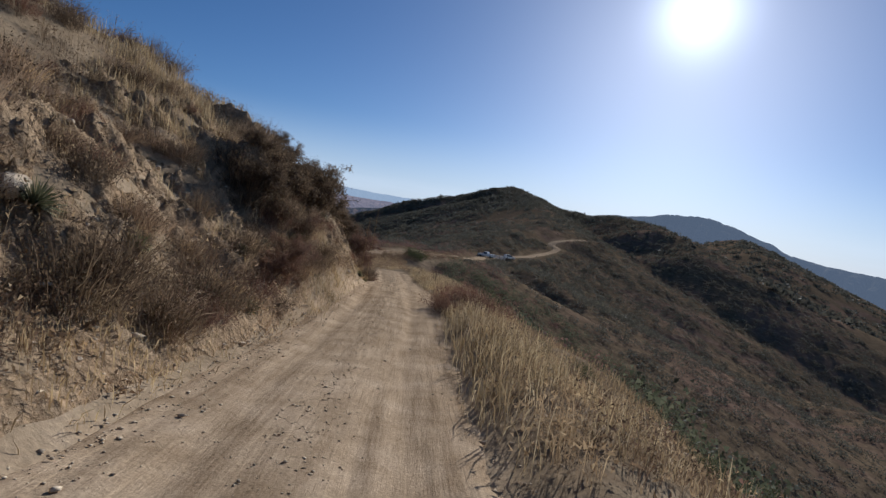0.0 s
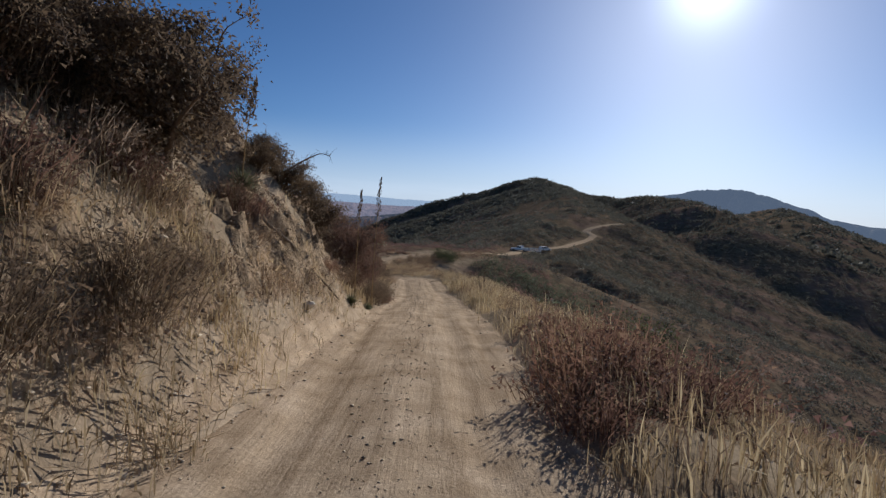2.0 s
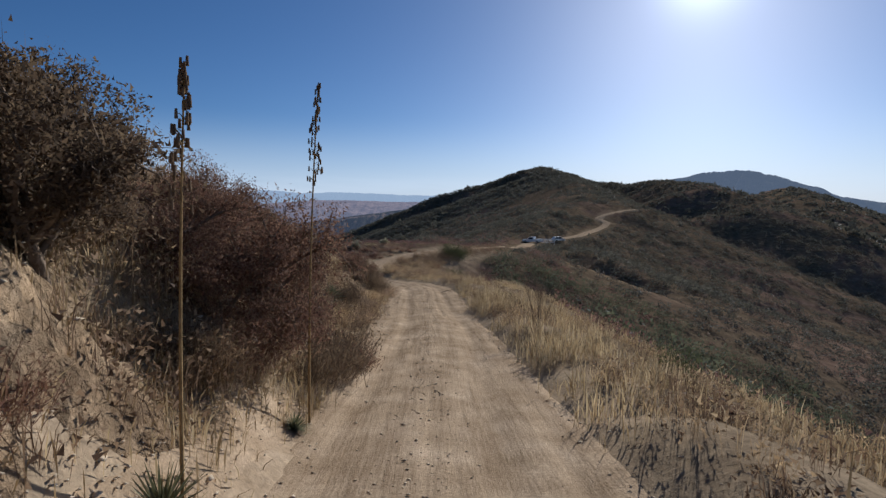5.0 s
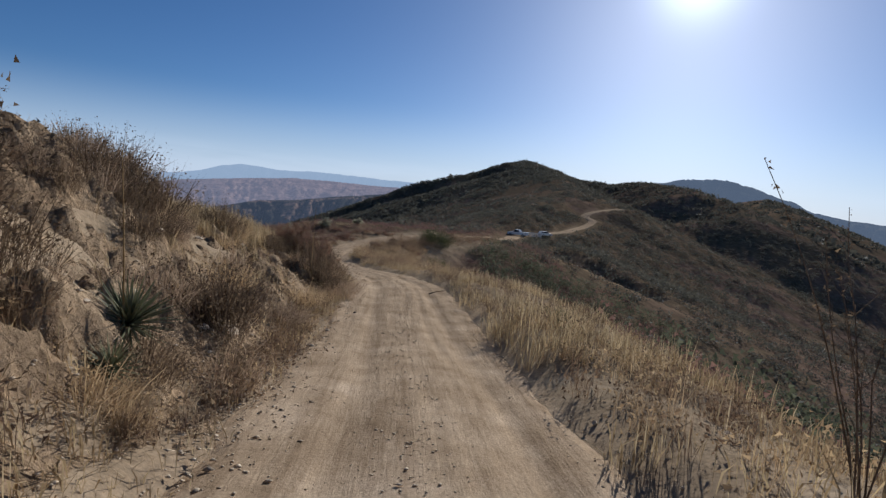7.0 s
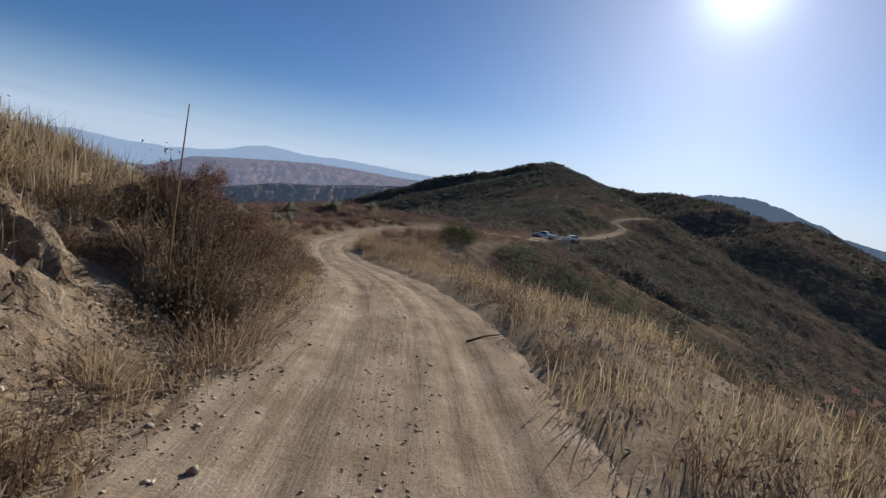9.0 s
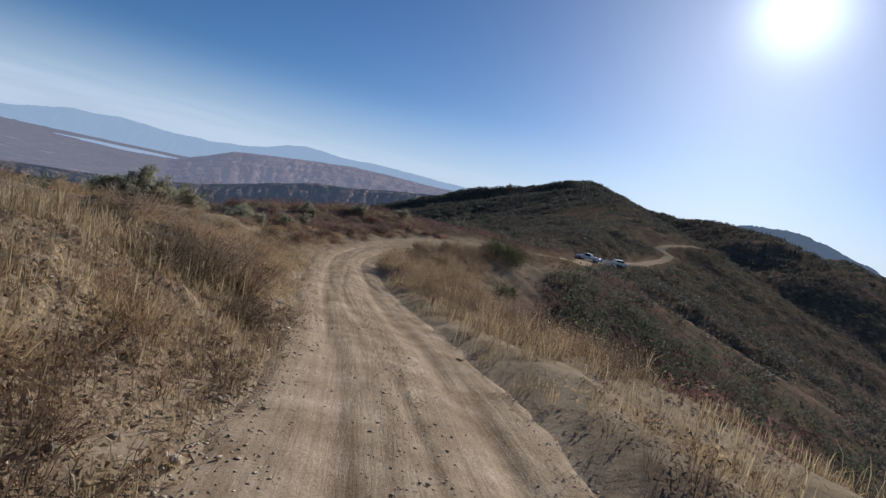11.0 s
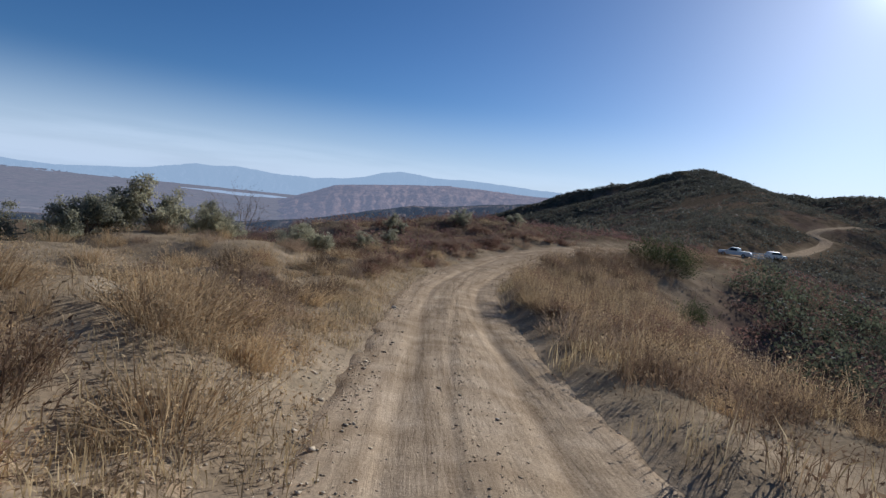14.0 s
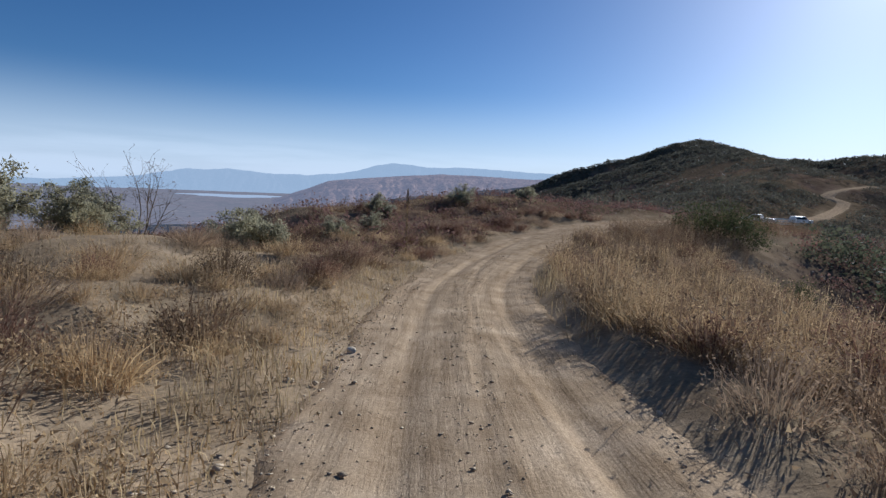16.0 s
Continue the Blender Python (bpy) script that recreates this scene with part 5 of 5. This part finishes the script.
# ---- yuccas ----
def rosette(seed, radius, count):
    r = np.random.default_rng(seed)
    pieces = []
    for k in range(count):
        turn, up = k * 2.39996, math.asin(min(1, 0.05 + (k / count) ** 0.9 * 0.97))
        aim = np.array([math.cos(turn) * math.cos(up), math.sin(turn) * math.cos(up), math.sin(up)])
        side = unit(np.cross(aim, [0, 0, 1.0]))
        length, w = radius * r.uniform(0.75, 1.1), 0.014 * radius / 0.45
        bend = np.array([0, 0, -0.12 * length * r.uniform(0.2, 1.4)])
        mid, tip = aim * length * 0.5 + bend * 0.2, aim * length + bend
        v = np.array([-side * w, side * w, mid - side * w * 0.8, mid + side * w * 0.8, tip, mid + np.cross(side, aim) * w * 0.5])
        pieces.append((v, np.array([[0, 1, 5], [0, 5, 2], [1, 3, 5], [2, 5, 4], [5, 3, 4]])))
    return tri_mesh("yucca_leaves", *merged(pieces), SPIKE)


ROSETTES = [rosette(500 + k, 0.42, 120) for k in range(2)]


def yucca(x, y, scale):
    return planted("yucca", (ROSETTES[int(rng.integers(2))],), ("leaf_rosette",), x, y, ground_z(x, y) + max(0.02, float(crumble(np.array([x]), np.array([y]))[0])), scale, float(rng.uniform(0, 360)), "spiky dry grey-green yucca rosette on the bank", "yucca", "yuccas on the bank", (float(rng.uniform(-10, 10)), 25.0))


for px, py, size in ((-3.95, 5.3, 0.85), (-3.5, 6.4, 0.6), (-3.0, 7.4, 0.8), (-2.8, 8.6, 0.75), (-3.5, 11.3, 0.7), (-3.3, 12.4, 0.6), (-4.05, 18.55, 0.95), (-3.2, 12.9, 0.8), (-2.75, 21.0, 0.7), (-2.8, 23.2, 0.5), (-4.62, 31.5, 1.15), (-4.4, 30.9, 0.7), (-4.9, 33.6, 0.6), (-5.3, 41.0, 0.5), (-3.5, 9.8, 0.55)):
    yucca(px, py, size)


POD_SHAPE = tri_mesh("seed_pod", *tube(np.array([[0, 0, -0.024], [0, 0, -0.016], [0, 0, 0.0], [0, 0, 0.016], [0.002, 0, 0.026]]), 0.0095, 0.0065, 5), POD)


def stalk(x, y, z, height, pods, lean, seed, thick=0.016):
    """A dead flower stalk with a head of open pods."""
    r = np.random.default_rng(seed)
    base = new("yucca_stalk")
    p = np.array([[lean[0] * h * h / height, lean[1] * h * h / height, h] for h in np.linspace(-0.1, height, 9)])
    part("stem", tri_mesh("stem", *tube(p, thick, thick * 0.35, 6), STALK, True), base)
    pieces, twigs = [], []
    for k in range(pods):
        h = height * (0.7 + 0.3 * r.random() ** 0.8)
        c = np.array([lean[0] * h * h / height, lean[1] * h * h / height, h])
        turn = r.uniform(0, 6.28)
        reach = 0.075 * (1.25 - (h / height - 0.7) / 0.3) * r.uniform(0.5, 1.0)
        e = c + np.array([math.cos(turn) * reach, math.sin(turn) * reach, r.uniform(-0.02, 0.05)])
        twigs.append(tube(np.array([c, (c + e) / 2 + [0, 0, 0.012], e]), 0.003, 0.002))
        pieces.append(e)
    if pods:
        for e in pieces:
            part("seed_pod", POD_SHAPE, base).location = e
        part("twig_mass", tri_mesh("pod_twigs", *merged(twigs), STALK), base)
    base.matrix_world = pose(x, y, z)
    return tagged(base, "tall dead yucca flower stalk with dark seed pods" if pods > 20 else "thin bare dead yucca flower stalk", "yucca stalk", "dead yucca stalks")


stalk(-4.02, 18.5, ground_z(-4.02, 18.5), 0.98 - ground_z(-4.02, 18.5), 90, (0.1, 0.0), 1, 0.013)
stalk(-2.74, 23.5, ground_z(-2.74, 23.5), -0.12 - ground_z(-2.74, 23.5), 80, (0.03, 0.02), 2, 0.014)
stalk(-2.7, 21.1, ground_z(-2.7, 21.1), -0.58 - ground_z(-2.7, 21.1), 60, (0.02, 0.02), 3, 0.012)
stalk(-5.42, 40.9, ground_z(-5.42, 40.9), -2.8 - ground_z(-5.42, 40.9), 0, (0.02, 0.0), 4, 0.014)
stalk(-4.6, 31.4, ground_z(-4.6, 31.4), -2.1 - ground_z(-4.6, 31.4), 0, (-0.04, 0.02), 5, 0.01)
stalk(-15.0, 78.3, ground_z(-15.0, 78.3), 2.1, 60, (0.0, 0.0), 6, 0.03)


# ---- dead wood ----
def dead_branch(name, points, r0, r1, material, label, forks=0, seed=0):
    r = np.random.default_rng(seed)
    p = smooth_line(points, 0.08, 4)
    base = new(name)
    part("bough", tri_mesh("bough", *tube(p, r0, r1, 6), material, True), base)
    if forks:
        twigs = []
        for _ in range(forks):
            i = int(r.integers(len(p) // 3, len(p)))
            twigs.append(tube(bent(r, p[i], r.normal(0, 1, 3) + [0.6, -0.2, 0.1], 0.3 * r.uniform(0.4, 1), 4, 0.35), r1 * 0.8, 0.0015))
        part("twig_mass", tri_mesh("branch_twigs", *merged(twigs), material), base)
    return tagged(base, label, "branch")


def on_bank(x, y, lift):
    return (x, y, ground_z(x, y) + lift)


dead_branch("fallen_branch", [on_bank(-3.75, 18.22, 0.1), on_bank(-3.55, 18.3, 0.1), on_bank(-3.4, 18.36, 0.07), on_bank(-3.22, 18.7, 0.09), on_bank(-3.1, 18.98, 0.05), on_bank(-2.96, 19.45, 0.07), on_bank(-2.75, 20.1, 0.05)], 0.032, 0.012, TWIG, "weathered fallen branch lying down the cut bank", 6, 5)
dead_branch("dead_limb", [on_bank(-4.0, 20.5, 0.4), (-3.7, 20.4, -0.1), (-3.4, 20.2, 0.02), (-3.15, 20.1, 0.1), (-3.0, 20.05, -0.05)], 0.018, 0.006, TWIG, "bare dead limb reaching out from the bank", 22, 3)
dead_branch("bleached_root", [on_bank(-4.2, 19.5, 0.02), on_bank(-4.1, 19.45, 0.3), on_bank(-4.0, 19.4, 0.5), on_bank(-3.95, 19.4, 0.52)], 0.014, 0.006, PALE_TWIG, "bleached crooked dead root sticking out of the bank", 5, 9)
dead_branch("fallen_stick", [(-2.35, 42.7, ground_z(-2.35, 42.7) + 0.03), (-2.1, 42.95, ground_z(-2.1, 42.95) + 0.05), (-1.85, 43.25, ground_z(-1.85, 43.25) + 0.05)], 0.016, 0.008, TWIG, "dark stick lying on the dirt road's edge")
sapling = new("sapling")
r = np.random.default_rng(77)
shoots = [bent(r, (0, 0, -0.1), (-0.27, 0.0, 1), 2.15, 8, 0.03)]
shoots += [bent(r, (float(r.normal(0, 0.05)), float(r.normal(0, 0.05)), -0.1), (lean, float(r.normal(0, 0.12)), 1), long, 6, 0.07) for lean, long in ((-0.12, 1.6), (-0.05, 1.75), (0.02, 1.85), (0.1, 1.7), (0.22, 1.8), (0.3, 1.5), (-0.2, 1.3))]
part("twig_mass", tri_mesh("sapling_twigs", *merged([tube(p, 0.008, 0.002, 4) for p in shoots] + [tube(bent(r, p[k], (r.normal() * 0.5, r.normal() * 0.5, 1.2), 0.22, 3, 0.2), 0.003, 0.0015) for p in shoots[1:] for k in (3, 4, 5)]), TWIG), sapling)
buds = np.concatenate([p[1:-1] + (p[2:] - p[1:-1]) * r.uniform(0, 1, (len(p) - 2, 1)) + r.normal(0, 0.012, (len(p) - 2, 3)) for p in shoots for _ in range(9)])
part("foliage", tri_mesh("sapling_leaves", *leaves(r, buds, 0.013), UMBER), sapling)
sapling.matrix_world = pose(0.33, 29.8, ground_z(0.33, 29.8))
tagged(sapling, "thin many-stemmed sapling with sparse dry buds by the road", "sapling")

# ---- parked vehicles and fence on the far bend ----
def plain(name, colour, rough=0.5, metal=0.0, coat=0.0):
    m = Nodes(name, rough)
    m.bsdf.inputs["Metallic"].default_value = metal
    m.bsdf.inputs["Coat Weight"].default_value = coat
    tone = m.ramp(m.noise(3.0, 4), [(0.3, tuple(c * 0.88 for c in colour)), (0.7, colour)])
    return m.colour(tone)


# warm tint in the white offsets the blue sky fill on the shaded sides
WHITE = plain("warm_white_paint", (0.9, 0.85, 0.77), 0.45, 0, 0.2)
DARK_GLASS = plain("dark_car_glass", (0.02, 0.025, 0.03), 0.08)
RUBBER = plain("tyre_rubber", (0.03, 0.03, 0.03), 0.85)
STEEL = plain("dull_steel", (0.45, 0.45, 0.45), 0.4, 1.0)
BLACK = plain("black_trim", (0.025, 0.025, 0.025), 0.6)
LAMP = plain("lamp_glass", (0.6, 0.6, 0.58), 0.15)
WHITE_WOOD = plain("white_painted_wood", (0.86, 0.82, 0.74), 0.7)


def solid(name, profile, half, material, bevel=0.05, taper=0.0):
    """A body with a side outline (length, height), as wide as twice half, its upper edge drawn in."""
    bm = bmesh.new()
    top = max(h for _, h in profile)
    low = min(h for _, h in profile)
    rows = []
    for side in (-1, 1):
        rows.append([bm.verts.new((u, side * (half - taper * (h - low) / (top - low)), h)) for u, h in profile])
    bm.faces.new(rows[0])
    bm.faces.new(rows[1][::-1])
    n = len(profile)
    for k in range(n):
        bm.faces.new((rows[0][k], rows[1][k], rows[1][(k + 1) % n], rows[0][(k + 1) % n]))
    bmesh.ops.recalc_face_normals(bm, faces=bm.faces)
    bmesh.ops.bevel(bm, geom=list(bm.edges), offset=bevel, segments=2, profile=0.6, affect="EDGES", clamp_overlap=True)
    mesh = bpy.data.meshes.new(name)
    bm.to_mesh(mesh)
    bm.free()
    mesh.materials.append(material)
    return mesh


def wheel_meshes():
    out = []
    for name, r, half, material in (("tyre", 0.38, 0.13, RUBBER), ("rim", 0.23, 0.14, STEEL)):
        bm = bmesh.new()
        bmesh.ops.create_cone(bm, cap_ends=True, segments=20, radius1=r, radius2=r, depth=2 * half, matrix=Matrix.Rotation(radians(90), 4, "X"))
        bmesh.ops.bevel(bm, geom=[e for e in bm.edges if len(e.link_faces) == 2 and e.calc_face_angle() > 1], offset=0.04, segments=2, affect="EDGES")
        mesh = bpy.data.meshes.new(name)
        bm.to_mesh(mesh)
        bm.free()
        mesh.materials.append(material)
        out.append(mesh)
    return out


TYRE, RIM = wheel_meshes()


def vehicle(name, x, y, turn, label, bed, size=0.92):
    base = new(name)
    half, length = 0.95, 5.4 if bed else 4.6
    body = [(-length / 2, 0.55), (-length / 2, 1.05), (length / 2 - 1.5, 1.1), (length / 2 - 0.15, 1.0), (length / 2, 0.6), (length / 2 - 0.1, 0.42), (-length / 2 + 0.1, 0.42)]
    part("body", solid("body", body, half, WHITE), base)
    if bed:
        cab = [(-0.75, 1.05), (-0.6, 1.72), (0.55, 1.74), (1.25, 1.08)]
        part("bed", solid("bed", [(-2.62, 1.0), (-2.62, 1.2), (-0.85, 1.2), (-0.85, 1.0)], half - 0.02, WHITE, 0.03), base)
        part("bed_liner", solid("bed_liner", [(-2.52, 1.15), (-2.52, 1.215), (-0.95, 1.215), (-0.95, 1.15)], half - 0.14, BLACK, 0.01), base)
    else:
        cab = [(-2.1, 1.05), (-1.85, 1.7), (0.35, 1.72), (1.1, 1.06)]
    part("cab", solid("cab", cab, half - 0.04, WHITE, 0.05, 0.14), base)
    left, right = cab[0][0], cab[-1][0]
    glass = [(left + 0.2, 1.14), (left + 0.28, 1.6), (cab[2][0] - 0.02, 1.62), (right - 0.28, 1.14)]
    part("side_glass", solid("side_windows", glass, half - 0.015, DARK_GLASS, 0.01, 0.115), base, "dark side windows")
    part("windscreen", solid("windscreen", [(right - 0.1, 1.12), (cab[2][0] + 0.09, 1.64), (cab[2][0] + 0.12, 1.64), (right + 0.02, 1.12)], half - 0.2, DARK_GLASS, 0.005, 0.1), base, "dark windscreen")
    part("front_bumper", solid("bumper", [(length / 2 - 0.05, 0.42), (length / 2 - 0.05, 0.62), (length / 2 + 0.1, 0.6), (length / 2 + 0.1, 0.45)], half - 0.05, BLACK, 0.02), base)
    part("rear_bumper", solid("bumper", [(-length / 2 - 0.1, 0.45), (-length / 2 - 0.1, 0.6), (-length / 2 + 0.05, 0.62), (-length / 2 + 0.05, 0.42)], half - 0.05, STEEL, 0.02), base)
    for side in (-1, 1):
        lamp = part("headlight", solid("headlight", [(-0.05, -0.08), (-0.05, 0.08), (0.05, 0.07), (0.05, -0.07)], 0.16, LAMP, 0.02), base)
        lamp.location = (length / 2 - 0.05, side * 0.68, 0.82)
        for along_ in (-length / 2 + 1.0, length / 2 - 0.95):
            wheel = part("wheel", TYRE, base)
            wheel.location = (along_, side * (half - 0.1), 0.38)
            part("rim", RIM, wheel)
    base.matrix_world = pose(x, y, ground_z(x, y) + 0.02, 0, 0, turn) @ Matrix.Diagonal((size, size, size, 1))
    return tagged(base, label, "pickup truck" if bed else "car", "vehicles parked on the far bend")


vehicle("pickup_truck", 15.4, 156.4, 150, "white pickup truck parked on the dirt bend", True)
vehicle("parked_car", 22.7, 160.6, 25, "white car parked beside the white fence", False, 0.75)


def box(name, sx, sy, sz, material):
    bm = bmesh.new()
    bmesh.ops.create_cube(bm, size=1, matrix=Matrix.Diagonal((sx, sy, sz, 1)))
    bmesh.ops.bevel(bm, geom=list(bm.edges), offset=min(sx, sy, sz) * 0.12, segments=1, affect="EDGES")
    mesh = bpy.data.meshes.new(name)
    bm.to_mesh(mesh)
    bm.free()
    mesh.materials.append(material)
    return mesh


def rail_fence(x, y, turn):
    base = new("rail_fence")
    post, rail = box("post", 0.16, 0.14, 1.7, WHITE_WOOD), box("rail", 3.9, 0.06, 0.22, WHITE_WOOD)
    for k in range(4):
        part("post", post, base).location = (-1.8 + 1.2 * k, 0, 0.7)
    for h in (0.55, 0.95, 1.38):
        part("rail", rail, base).location = (0, -0.075, h)
    base.matrix_world = pose(x, y, ground_z(x, y), 0, 0, turn) @ Matrix.Diagonal((0.85, 0.85, 0.85, 1))
    return tagged(base, "white wooden rail fence at the dirt bend", "fence")


rail_fence(19.3, 155.6, -12)
